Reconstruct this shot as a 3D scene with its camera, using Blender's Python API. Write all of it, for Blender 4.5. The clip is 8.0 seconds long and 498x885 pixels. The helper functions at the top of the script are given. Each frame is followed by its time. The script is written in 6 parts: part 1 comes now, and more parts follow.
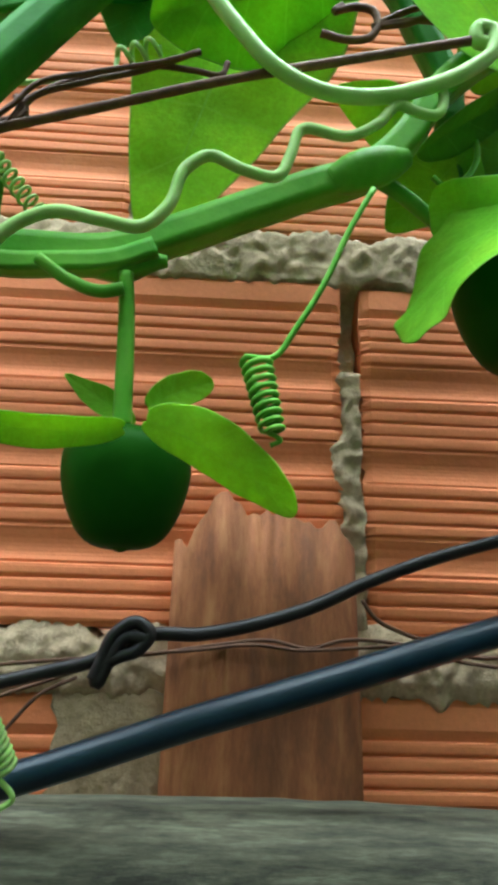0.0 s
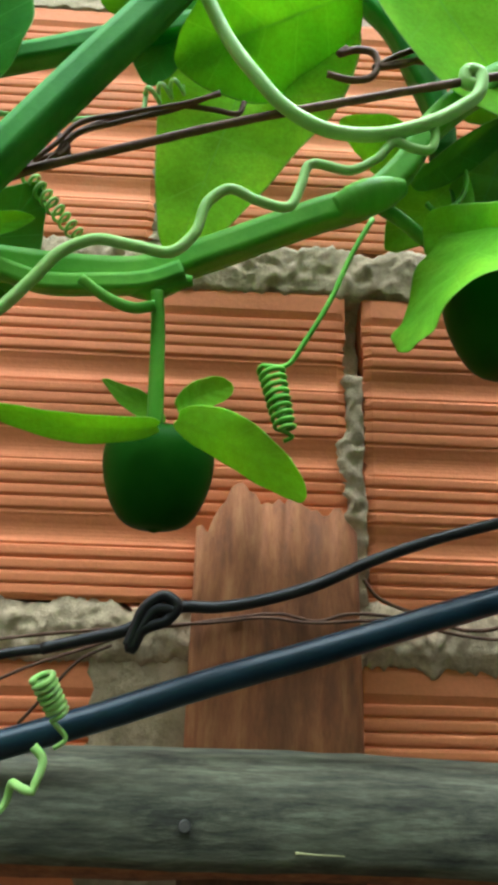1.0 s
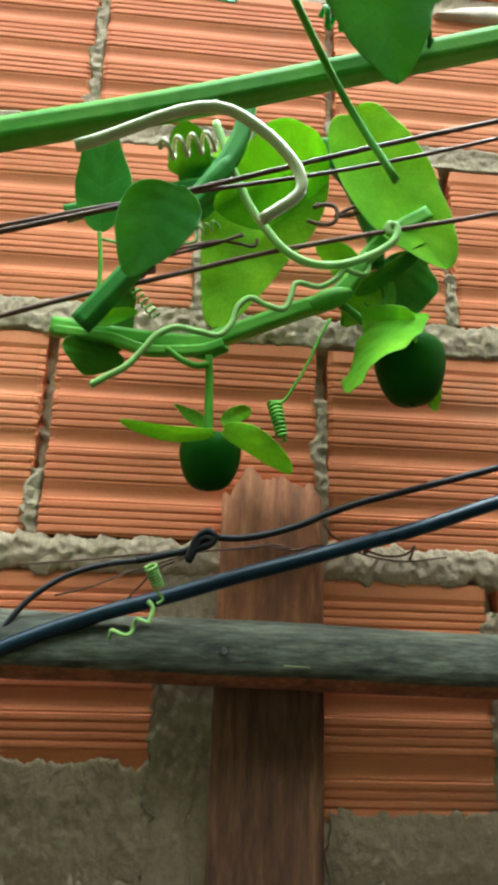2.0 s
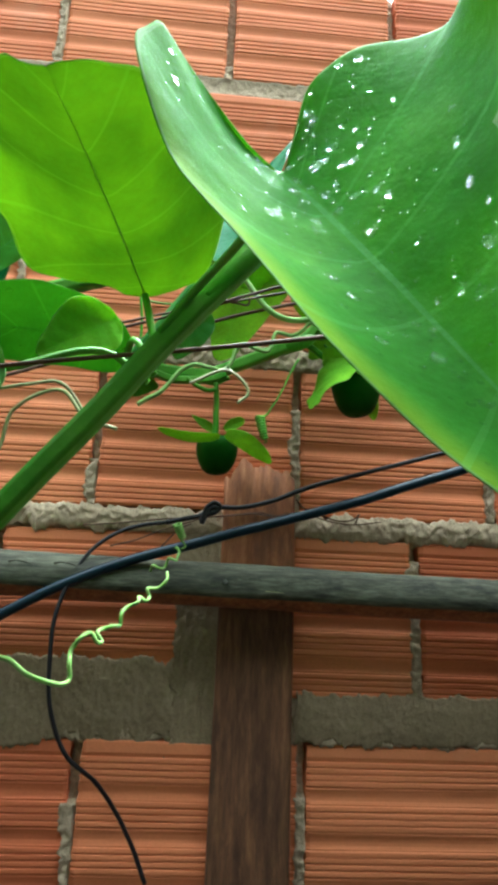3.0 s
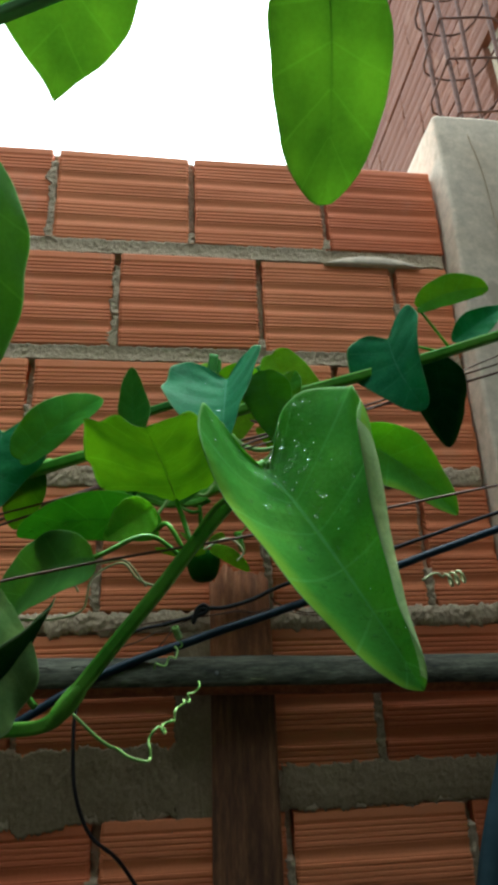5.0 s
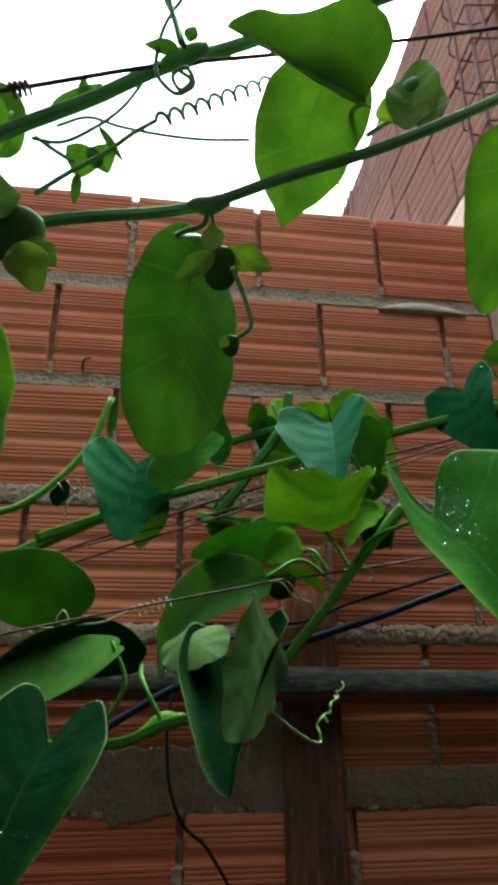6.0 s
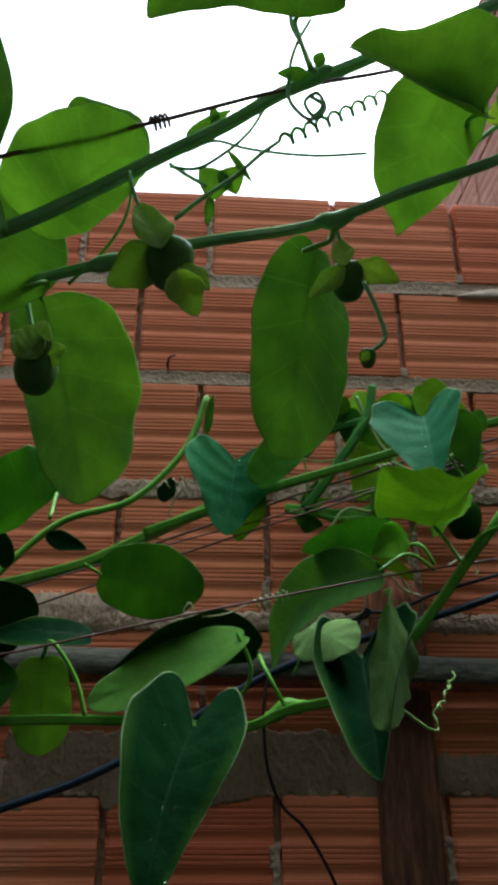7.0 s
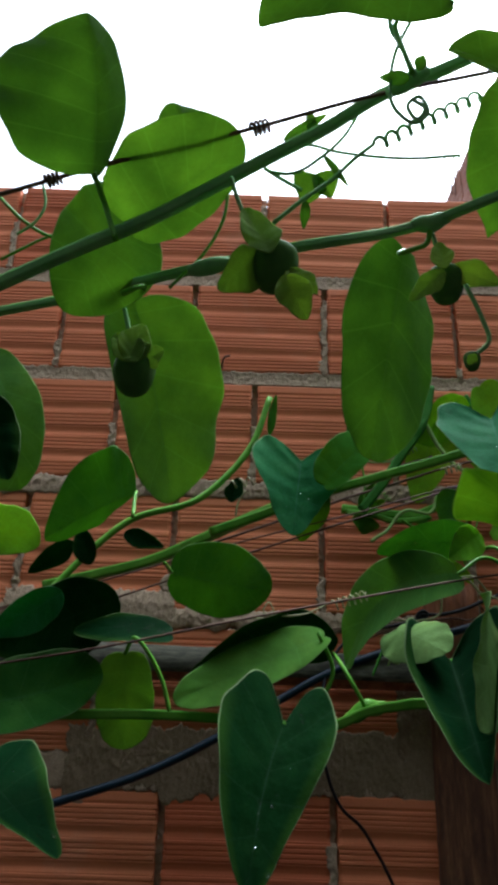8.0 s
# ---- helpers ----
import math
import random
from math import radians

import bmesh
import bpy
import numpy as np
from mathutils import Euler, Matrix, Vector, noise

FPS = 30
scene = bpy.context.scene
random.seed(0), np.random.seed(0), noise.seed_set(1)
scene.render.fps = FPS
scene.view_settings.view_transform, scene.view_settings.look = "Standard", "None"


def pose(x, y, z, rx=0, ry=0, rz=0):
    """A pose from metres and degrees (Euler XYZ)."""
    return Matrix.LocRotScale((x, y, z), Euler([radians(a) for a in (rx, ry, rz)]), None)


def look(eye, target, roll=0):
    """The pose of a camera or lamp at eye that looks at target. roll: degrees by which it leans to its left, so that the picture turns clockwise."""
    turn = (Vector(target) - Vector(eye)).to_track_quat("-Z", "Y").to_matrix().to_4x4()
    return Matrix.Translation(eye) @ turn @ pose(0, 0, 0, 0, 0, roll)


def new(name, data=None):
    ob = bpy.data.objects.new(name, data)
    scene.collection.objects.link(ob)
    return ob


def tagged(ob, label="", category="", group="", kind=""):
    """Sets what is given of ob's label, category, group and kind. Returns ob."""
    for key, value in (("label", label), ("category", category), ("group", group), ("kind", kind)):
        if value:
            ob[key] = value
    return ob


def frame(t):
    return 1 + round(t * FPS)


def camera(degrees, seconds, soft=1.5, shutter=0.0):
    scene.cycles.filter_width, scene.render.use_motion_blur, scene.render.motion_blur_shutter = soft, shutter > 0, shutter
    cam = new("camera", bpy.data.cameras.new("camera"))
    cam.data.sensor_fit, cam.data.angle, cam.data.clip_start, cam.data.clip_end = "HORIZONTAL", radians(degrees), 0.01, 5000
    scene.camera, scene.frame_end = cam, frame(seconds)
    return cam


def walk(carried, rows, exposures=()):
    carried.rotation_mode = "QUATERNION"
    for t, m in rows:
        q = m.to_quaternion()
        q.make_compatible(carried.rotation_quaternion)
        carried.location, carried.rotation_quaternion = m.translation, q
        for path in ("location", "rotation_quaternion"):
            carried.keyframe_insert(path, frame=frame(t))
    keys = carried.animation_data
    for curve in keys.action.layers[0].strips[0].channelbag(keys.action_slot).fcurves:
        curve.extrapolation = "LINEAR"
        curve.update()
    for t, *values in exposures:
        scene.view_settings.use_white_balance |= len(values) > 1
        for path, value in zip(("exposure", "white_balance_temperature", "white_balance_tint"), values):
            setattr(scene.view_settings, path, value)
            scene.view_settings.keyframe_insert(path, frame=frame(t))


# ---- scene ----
cam = camera(40.54, 8.0, 4.2)
PATH = [
    (0.0, 0.0295, -0.2609, 1.8367, -3.027, 17.494, 1.460),
    (0.5, 0.0349, -0.2629, 1.8374, -2.958, 17.305, 0.926),
    (1.0, 0.0254, -0.2894, 1.8273, -2.372, 17.231, 1.639),
    (1.5, 0.0181, -0.3158, 1.8213, -3.157, 16.832, 1.802),
    (1.7, 0.0085, -0.3612, 1.8057, -4.179, 17.082, 1.755),
    (2.8, -0.0087, -0.6431, 1.7285, -4.494, 16.279, 1.818),
    (3.0, -0.0101, -0.6435, 1.7312, -4.310, 15.890, 2.067),
    (3.5, -0.0057, -0.6694, 1.7327, -3.989, 18.776, 1.355),
    (4.0, 0.0002, -0.7088, 1.7387, -2.773, 20.922, 1.472),
    (4.2, 0.0010, -0.7270, 1.7400, -1.960, 21.639, 1.792),
    (5.3, -0.0741, -0.8074, 1.7281, -10.574, 22.209, -2.132),
    (5.5, -0.0998, -0.8266, 1.7237, -11.445, 23.116, -1.128),
    (6.0, -0.1455, -0.8516, 1.7217, -8.419, 23.267, -0.802),
    (6.5, -0.1654, -0.8610, 1.7211, -5.978, 22.350, -0.683),
    (7.0, -0.1824, -0.8687, 1.7230, -3.088, 22.132, 0.172),
    (7.5, -0.2008, -0.8711, 1.7221, -1.675, 21.948, 1.150),
    (8.0, -0.2132, -0.8713, 1.7222, -0.123, 22.043, 1.691),
]
EXPOSURES = [(0.0, 4.55, 5700, -7), (1.7, 4.5, 5700, -7), (3.0, 4.1, 5600, -8), (3.5, 3.88, 5600, -12), (4.2, 3.17, 5600, -11), (5.3, 2.74, 5600, -4), (6.0, 2.46, 5600, 3), (8.0, 2.28, 5600, 8)]
walk(cam, [(t, pose(x, y, z, 90 + pitch, 0, yaw) @ pose(0, 0, 0, 0, 0, roll)) for t, x, y, z, yaw, pitch, roll in PATH], EXPOSURES)

# ---- sky and light: a bright overcast day ----
world = bpy.data.worlds.new("overcast_sky")
scene.world = world
world.use_nodes = True
wn, wl = world.node_tree.nodes, world.node_tree.links
background = wn["Background"]
sky = wn.new("ShaderNodeTexSky")
sky.sky_type = "NISHITA"
sky.sun_disc = False
sky.sun_elevation = radians(66)
sky.sun_rotation = radians(40)
sky.air_density, sky.dust_density = 1.0, 4.0
pale = wn.new("ShaderNodeHueSaturation")
pale.inputs["Saturation"].default_value = 0.22
wl.new(sky.outputs["Color"], pale.inputs["Color"])
wl.new(pale.outputs["Color"], background.inputs["Color"])
background.inputs["Strength"].default_value = 0.15
sun_data = bpy.data.lights.new("sun", "SUN")
sun_data.energy, sun_data.angle, sun_data.color = 0.5, radians(40), (1.0, 0.97, 0.93)
sun = new("sun", sun_data)
sun.matrix_world = look((2.4, 2.8, 10), (0, 0, 2.0))


# ---- materials ----
def material(name):
    m = bpy.data.materials.new(name)
    m.use_nodes = True
    nt = m.node_tree
    return m, nt.nodes, nt.links, nt.nodes["Principled BSDF"]


def ramp(nodes, stops):
    r = nodes.new("ShaderNodeValToRGB")
    while len(r.color_ramp.elements) < len(stops):
        r.color_ramp.elements.new(0.5)
    for e, (p, c) in zip(r.color_ramp.elements, stops):
        e.position, e.color = p, (*c, 1)
    return r


def noise_tex(nodes, links, coords, scale, detail=6.0, rough=0.6, stretch=None, kind="ShaderNodeTexNoise"):
    n = nodes.new(kind)
    n.inputs["Scale"].default_value = scale
    n.inputs["Detail"].default_value = detail
    n.inputs["Roughness"].default_value = rough
    if stretch:
        mp = nodes.new("ShaderNodeMapping")
        mp.inputs["Scale"].default_value = stretch
        links.new(coords, mp.inputs["Vector"])
        coords = mp.outputs["Vector"]
    links.new(coords, n.inputs["Vector"])
    return n.outputs["Fac"]


def mixed(nodes, links, fac, a, b, how="MIX"):
    m = nodes.new("ShaderNodeMix")
    m.data_type, m.blend_type = "RGBA", how
    for sock, val in ((m.inputs[0], fac), (m.inputs[6], a), (m.inputs[7], b)):
        if isinstance(val, (int, float)):
            sock.default_value = val
        elif isinstance(val, tuple):
            sock.default_value = (*val, 1)
        else:
            links.new(val, sock)
    return m.outputs[2]


def bumped(nodes, links, bsdf, height, strength, distance):
    b = nodes.new("ShaderNodeBump")
    b.inputs["Strength"].default_value = strength
    b.inputs["Distance"].default_value = distance
    links.new(height, b.inputs["Height"])
    links.new(b.outputs["Normal"], bsdf.inputs["Normal"])


def brick_material(name, light, dark):
    m, n, l, p = material(name)
    obj = n.new("ShaderNodeTexCoord").outputs["Object"]
    info = n.new("ShaderNodeObjectInfo")
    geo = n.new("ShaderNodeNewGeometry")
    add = n.new("ShaderNodeMath")
    l.new(info.outputs["Random"], add.inputs[0])
    l.new(geo.outputs["Random Per Island"], add.inputs[1])
    pick = n.new("ShaderNodeMath")
    pick.operation = "FRACT"
    l.new(add.outputs[0], pick.inputs[0])
    tone = ramp(n, [(0.0, dark), (0.5, light), (1.0, tuple(0.5 * a + 0.5 * b for a, b in zip(light, dark)))])
    l.new(pick.outputs[0], tone.inputs[0])
    offset = n.new("ShaderNodeVectorMath")
    l.new(obj, offset.inputs[0])
    l.new(info.outputs["Location"], offset.inputs[1])
    at = offset.outputs[0]
    streak = noise_tex(n, l, at, 26.0, 8.0, 0.65, (0.35, 1, 2.2))
    blotch = noise_tex(n, l, at, 11.0, 5.0, 0.6)
    grit = noise_tex(n, l, at, 420.0, 4.0, 0.7)
    r1 = ramp(n, [(0.3, (0.94, 0.92, 0.91)), (0.7, (1.04, 1.02, 1.01))])
    l.new(streak, r1.inputs[0])
    c = mixed(n, l, 1.0, tone.outputs[0], r1.outputs[0], "MULTIPLY")
    r2 = ramp(n, [(0.58, (0, 0, 0)), (0.80, (0.35, 0.35, 0.35))])
    l.new(blotch, r2.inputs[0])
    c = mixed(n, l, r2.outputs[0], c, (0.60, 0.36, 0.22))
    r3 = ramp(n, [(0.35, (0.94, 0.94, 0.94)), (0.7, (1.04, 1.04, 1.04))])
    l.new(grit, r3.inputs[0])
    c = mixed(n, l, 1.0, c, r3.outputs[0], "MULTIPLY")
    l.new(c, p.inputs["Base Color"])
    p.inputs["Roughness"].default_value = 0.82
    bumped(n, l, p, grit, 0.35, 0.0006)
    return m


def rough_material(name, a, b, scale, rough=0.9, bump=0.6, depth=0.002, fleck=None):
    m, n, l, p = material(name)
    obj = n.new("ShaderNodeTexCoord").outputs["Object"]
    big = noise_tex(n, l, obj, scale, 7.0, 0.65)
    fine = noise_tex(n, l, obj, scale * 9, 6.0, 0.7)
    r1 = ramp(n, [(0.3, a), (0.7, b)])
    l.new(big, r1.inputs[0])
    r2 = ramp(n, [(0.3, (0.75, 0.75, 0.75)), (0.72, (1.15, 1.15, 1.15))])
    l.new(fine, r2.inputs[0])
    c = mixed(n, l, 1.0, r1.outputs[0], r2.outputs[0], "MULTIPLY")
    if fleck:
        r3 = ramp(n, [(0.60, (0, 0, 0)), (0.68, (0.8, 0.8, 0.8))])
        l.new(noise_tex(n, l, obj, scale * 3.1, 4.0, 0.5), r3.inputs[0])
        c = mixed(n, l, r3.outputs[0], c, fleck)
    l.new(c, p.inputs["Base Color"])
    p.inputs["Roughness"].default_value = rough
    bumped(n, l, p, fine, bump, depth)
    return m


def wood_material(name, pale_c, mid, dark, stretch, rough=0.85, scale=40.0, blotch=0.56):
    m, n, l, p = material(name)
    obj = n.new("ShaderNodeTexCoord").outputs["Object"]
    grain = noise_tex(n, l, obj, scale, 9.0, 0.7, stretch)
    broad = noise_tex(n, l, obj, scale * 0.3, 4.0, 0.6, stretch)
    spots = noise_tex(n, l, obj, scale * 0.5, 6.0, 0.7, tuple(v ** 0.5 for v in stretch))
    r1 = ramp(n, [(0.28, dark), (0.5, mid), (0.74, pale_c)])
    l.new(grain, r1.inputs[0])
    r2 = ramp(n, [(0.3, (0.6, 0.58, 0.55)), (0.7, (1.2, 1.18, 1.15))])
    l.new(broad, r2.inputs[0])
    c = mixed(n, l, 1.0, r1.outputs[0], r2.outputs[0], "MULTIPLY")
    r3 = ramp(n, [(blotch, (0, 0, 0)), (blotch + 0.14, (0.8, 0.8, 0.8))])
    l.new(spots, r3.inputs[0])
    c = mixed(n, l, r3.outputs[0], c, dark)
    l.new(c, p.inputs["Base Color"])
    p.inputs["Roughness"].default_value = rough
    bumped(n, l, p, grain, 0.7, 0.0012)
    return m


def leaf_material(name, top, vein, glow, gloss=0.45, thin=0.42, sheen=0.05, margin=None):
    """A waxy leaf that lets light through, with pale veins drawn along its own length and width."""
    m, n, l, p = material(name)
    uv = n.new("ShaderNodeTexCoord").outputs["UV"]
    obj = n.new("ShaderNodeTexCoord").outputs["Object"]
    info = n.new("ShaderNodeObjectInfo")
    sep = n.new("ShaderNodeSeparateXYZ")
    l.new(uv, sep.inputs[0])

    def maths(op, a, b=None):
        q = n.new("ShaderNodeMath")
        q.operation = op
        for i, v in enumerate((a, b)):
            if v is None:
                continue
            if isinstance(v, (int, float)):
                q.inputs[i].default_value = v
            else:
                l.new(v, q.inputs[i])
        return q.outputs[0]

    side = maths("ABSOLUTE", maths("SUBTRACT", sep.outputs[1], 0.5))
    rib = maths("LESS_THAN", side, 0.007)
    tooth = maths("ABSOLUTE", maths("SUBTRACT", maths("FRACT", maths("MULTIPLY", sep.outputs[0], 7.0)), 0.5))
    branch = maths("LESS_THAN", tooth, 0.025)
    rim = maths("GREATER_THAN", side, 0.484)
    lines = maths("MAXIMUM", maths("MAXIMUM", rib, maths("MULTIPLY", rim, 0.7)), maths("MULTIPLY", branch, 0.4))
    patch = noise_tex(n, l, obj, 42.0, 7.0, 0.65)
    r1 = ramp(n, [(0.28, tuple(0.58 * c for c in top)), (0.5, top), (0.74, (top[0] * 1.7, top[1] * 1.3, top[2] * 1.25))])
    l.new(patch, r1.inputs[0])
    fleck = ramp(n, [(0.3, (0.72, 0.74, 0.72)), (0.7, (1.22, 1.2, 1.16))])
    l.new(noise_tex(n, l, obj, 520.0, 5.0, 0.7), fleck.inputs[0])
    dull = ramp(n, [(0.35, (0.7, 0.72, 0.74)), (0.65, (1.15, 1.12, 1.05))])
    l.new(noise_tex(n, l, obj, 26.0, 5.0, 0.6), dull.inputs[0])
    shade = ramp(n, [(0.0, (0.8, 0.85, 0.9)), (1.0, (1.2, 1.12, 1.0))])
    l.new(info.outputs["Random"], shade.inputs[0])
    c = mixed(n, l, 1.0, mixed(n, l, 1.0, r1.outputs[0], fleck.outputs[0], "MULTIPLY"), shade.outputs[0], "MULTIPLY")
    if margin:
        band = ramp(n, [(0.34, (0, 0, 0)), (0.46, (1, 1, 1))])
        l.new(side, band.inputs[0])
        far = ramp(n, [(0.38, (0, 0, 0)), (0.5, (1, 1, 1))])
        l.new(sep.outputs[0], far.inputs[0])
        c = mixed(n, l, maths("MULTIPLY", band.outputs[0], far.outputs[0]), c, margin)
    c = mixed(n, l, lines, c, vein)
    c = mixed(n, l, maths("MULTIPLY", rim, 0.55), c, (0.24, 0.34, 0.14))
    l.new(c, p.inputs["Base Color"])
    p.inputs["Roughness"].default_value = gloss
    p.inputs["Specular IOR Level"].default_value = sheen
    quilt = maths("ADD", maths("MULTIPLY", tooth, 0.25), noise_tex(n, l, obj, 130.0, 6.0, 0.65))
    bumped(n, l, p, quilt, 0.5, 0.0018)
    tr = n.new("ShaderNodeBsdfTranslucent")
    g = mixed(n, l, 1.0, mixed(n, l, 1.0, glow, shade.outputs[0], "MULTIPLY"), dull.outputs[0], "MULTIPLY")
    g = mixed(n, l, maths("MULTIPLY", branch, 0.25), g, tuple(min(0.85, 1.35 * a) for a in glow))
    g = mixed(n, l, maths("MULTIPLY", rib, 0.35), g, tuple(0.55 * a for a in glow))
    l.new(g, tr.inputs["Color"])
    mx = n.new("ShaderNodeMixShader")
    mx.inputs[0].default_value = thin
    l.new(p.outputs[0], mx.inputs[1])
    l.new(tr.outputs[0], mx.inputs[2])
    l.new(mx.outputs[0], n["Material Output"].inputs["Surface"])
    return m


def skin_material(name, a, b, gloss, scale=60.0, sub=0.0, metal=0.0, bump=0.25, sheen=0.5):
    m, n, l, p = material(name)
    obj = n.new("ShaderNodeTexCoord").outputs["Object"]
    f = noise_tex(n, l, obj, scale, 5.0, 0.6)
    r = ramp(n, [(0.32, a), (0.7, b)])
    l.new(f, r.inputs[0])
    l.new(r.outputs[0], p.inputs["Base Color"])
    p.inputs["Roughness"].default_value = gloss
    p.inputs["Metallic"].default_value = metal
    p.inputs["Specular IOR Level"].default_value = sheen
    if sub:
        p.inputs["Subsurface Weight"].default_value = sub
        p.inputs["Subsurface Radius"].default_value = (0.002, 0.004, 0.001)
        p.inputs["Subsurface Scale"].default_value = 0.5
    bumped(n, l, p, noise_tex(n, l, obj, scale * 8, 4.0, 0.6), bump, 0.0005)
    return m


M_BRICK = brick_material("terracotta", (0.77, 0.264, 0.102), (0.64, 0.166, 0.058))
# Brick colour of the side wall, far darker than the long wall's.
M_BRICK_DARK = brick_material("dark_terracotta", (0.225, 0.088, 0.043), (0.175, 0.062, 0.029))
M_MORTAR = rough_material("sandy_mortar", (0.43, 0.315, 0.19), (0.61, 0.455, 0.295), 38.0, 0.95, 0.8, 0.0018)
# Browner smeared mortar, also darkened for the shade below the rail.
M_MORTAR_SHADED = rough_material("shaded_brown_mortar", (0.27, 0.19, 0.10), (0.385, 0.28, 0.16), 30.0, 0.95, 0.8, 0.0018)
M_CONCRETE = rough_material("pillar_concrete", (0.56, 0.43, 0.29), (0.70, 0.56, 0.40), 7.0, 0.9, 0.4, 0.0015, fleck=(0.44, 0.34, 0.23))
M_POST = wood_material("reddish_post_wood", (0.43, 0.185, 0.070), (0.285, 0.098, 0.033), (0.125, 0.042, 0.015), (4.0, 4.0, 0.8))
# Post wood darkened for the shade that falls below the rail.
M_POST_SHADED = wood_material("shaded_post_wood", (0.30, 0.14, 0.055), (0.15, 0.062, 0.025), (0.06, 0.024, 0.010), (4.0, 4.0, 0.6))
M_RAIL = wood_material("weathered_rail_wood", (0.23, 0.232, 0.160), (0.098, 0.098, 0.062), (0.018, 0.016, 0.010), (0.6, 4.0, 4.0), scale=75.0, blotch=0.52)
M_LEAF = leaf_material("leaf_green", (0.052, 0.22, 0.022), (0.10, 0.29, 0.06), (0.29, 0.46, 0.035), 0.6, 0.48, 0.008)
M_LEAF_WET = leaf_material("leaf_wet_green", (0.088, 0.30, 0.038), (0.15, 0.39, 0.10), (0.32, 0.60, 0.038), 0.55, 0.46, 0.008, margin=(0.21, 0.37, 0.03))
M_LEAF_UNDER = leaf_material("leaf_pale_underside", (0.46, 0.60, 0.26), (0.50, 0.62, 0.30), (0.46, 0.60, 0.16), 0.6, 0.4, 0.01)
M_LEAF_FLANK = leaf_material("leaf_pale_flank", (0.18, 0.31, 0.09), (0.22, 0.36, 0.12), (0.26, 0.42, 0.08), 0.6, 0.4, 0.01)
M_LEAF_OLIVE = leaf_material("leaf_olive", (0.085, 0.225, 0.037), (0.115, 0.26, 0.06), (0.31, 0.50, 0.09), 0.6, 0.52, 0.02)
M_LEAF_BLUE = leaf_material("leaf_bluish", (0.036, 0.185, 0.072), (0.08, 0.25, 0.12), (0.09, 0.34, 0.06), 0.55, 0.3, 0.016)
# Taken near black: the shade low in the vine is part of this colour.
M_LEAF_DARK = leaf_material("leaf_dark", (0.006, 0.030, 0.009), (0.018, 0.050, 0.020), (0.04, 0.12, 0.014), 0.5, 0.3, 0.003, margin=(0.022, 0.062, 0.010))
M_LEAF_YOUNG = leaf_material("leaf_young", (0.21, 0.51, 0.035), (0.27, 0.56, 0.07), (0.46, 0.74, 0.045), 0.6, 0.48, 0.01)
M_LEAF_LIME = leaf_material("leaf_lime", (0.27, 0.60, 0.035), (0.31, 0.62, 0.07), (0.50, 0.80, 0.045), 0.6, 0.42, 0.01)
# Leaf green lowered for leaves hanging in shade; the shade is in the colour.
M_LEAF_MID = leaf_material("leaf_mid_green", (0.045, 0.17, 0.03), (0.08, 0.22, 0.06), (0.20, 0.40, 0.045), 0.6, 0.48, 0.008)
M_RIB = leaf_material("leaf_rib", (0.08, 0.22, 0.05), (0.10, 0.24, 0.06), (0.34, 0.52, 0.10), 0.6, 0.7, 0.02)
M_STEM = skin_material("stem_green", (0.085, 0.27, 0.020), (0.17, 0.39, 0.042), 0.45, 50.0, 0.15, sheen=0.10)
M_STEM_DARK = skin_material("stem_dark_green", (0.040, 0.155, 0.022), (0.075, 0.235, 0.035), 0.5, 50.0, 0.1, sheen=0.05)
M_TENDRIL = skin_material("tendril_pale_green", (0.25, 0.42, 0.10), (0.36, 0.53, 0.17), 0.45, 70.0, 0.2, sheen=0.12)
M_TENDRIL_DRY = skin_material("tendril_straw", (0.36, 0.36, 0.14), (0.48, 0.46, 0.22), 0.55, 70.0)
M_FRUIT = skin_material("fruit_dark_green", (0.011, 0.056, 0.003), (0.022, 0.084, 0.006), 0.42, 30.0, 0.05, bump=0.06, sheen=0.02)
M_FRUIT_SMALL = skin_material("fruit_olive_green", (0.06, 0.14, 0.03), (0.10, 0.19, 0.045), 0.4, 60.0, 0.1, bump=0.06, sheen=0.01)
M_BRACT = leaf_material("bract_pale_green", (0.24, 0.38, 0.085), (0.28, 0.42, 0.11), (0.42, 0.58, 0.11), 0.6, 0.5, 0.01)
# High stems paled and blued: the sky's haze over them sits in the colour.
M_STEM_HAZED = skin_material("stem_hazed_green", (0.16, 0.35, 0.12), (0.25, 0.47, 0.17), 0.6, 50.0, 0.1, sheen=0.04)
M_WIRE_RUST = skin_material("rusty_wire_steel", (0.07, 0.03, 0.017), (0.14, 0.065, 0.03), 0.65, 160.0, 0.0, 0.35, 0.6)
M_CABLE = skin_material("black_cable_plastic", (0.003, 0.013, 0.022), (0.006, 0.022, 0.036), 0.33, 90.0, bump=0.2, sheen=0.35)
M_WIRE_DARK = skin_material("dark_wire_plastic", (0.008, 0.007, 0.008), (0.018, 0.014, 0.013), 0.42, 90.0, bump=0.3, sheen=0.3)
M_STEEL = skin_material("rebar_steel", (0.10, 0.045, 0.03), (0.20, 0.10, 0.065), 0.75, 120.0, 0.0, 0.4, 0.7)
M_NAIL = skin_material("dull_nail_steel", (0.16, 0.15, 0.14), (0.3, 0.28, 0.26), 0.5, 200.0, 0.0, 0.8)
M_HOSE = skin_material("blue_grey_hose_rubber", (0.026, 0.047, 0.055), (0.04, 0.068, 0.078), 0.6, 40.0, bump=0.2, sheen=0.08)
M_EARTH = rough_material("bare_earth", (0.035, 0.026, 0.018), (0.07, 0.052, 0.037), 1.4, 0.95, 0.8, 0.02)
M_DROP, dn, dl, dp = material("water_drop")
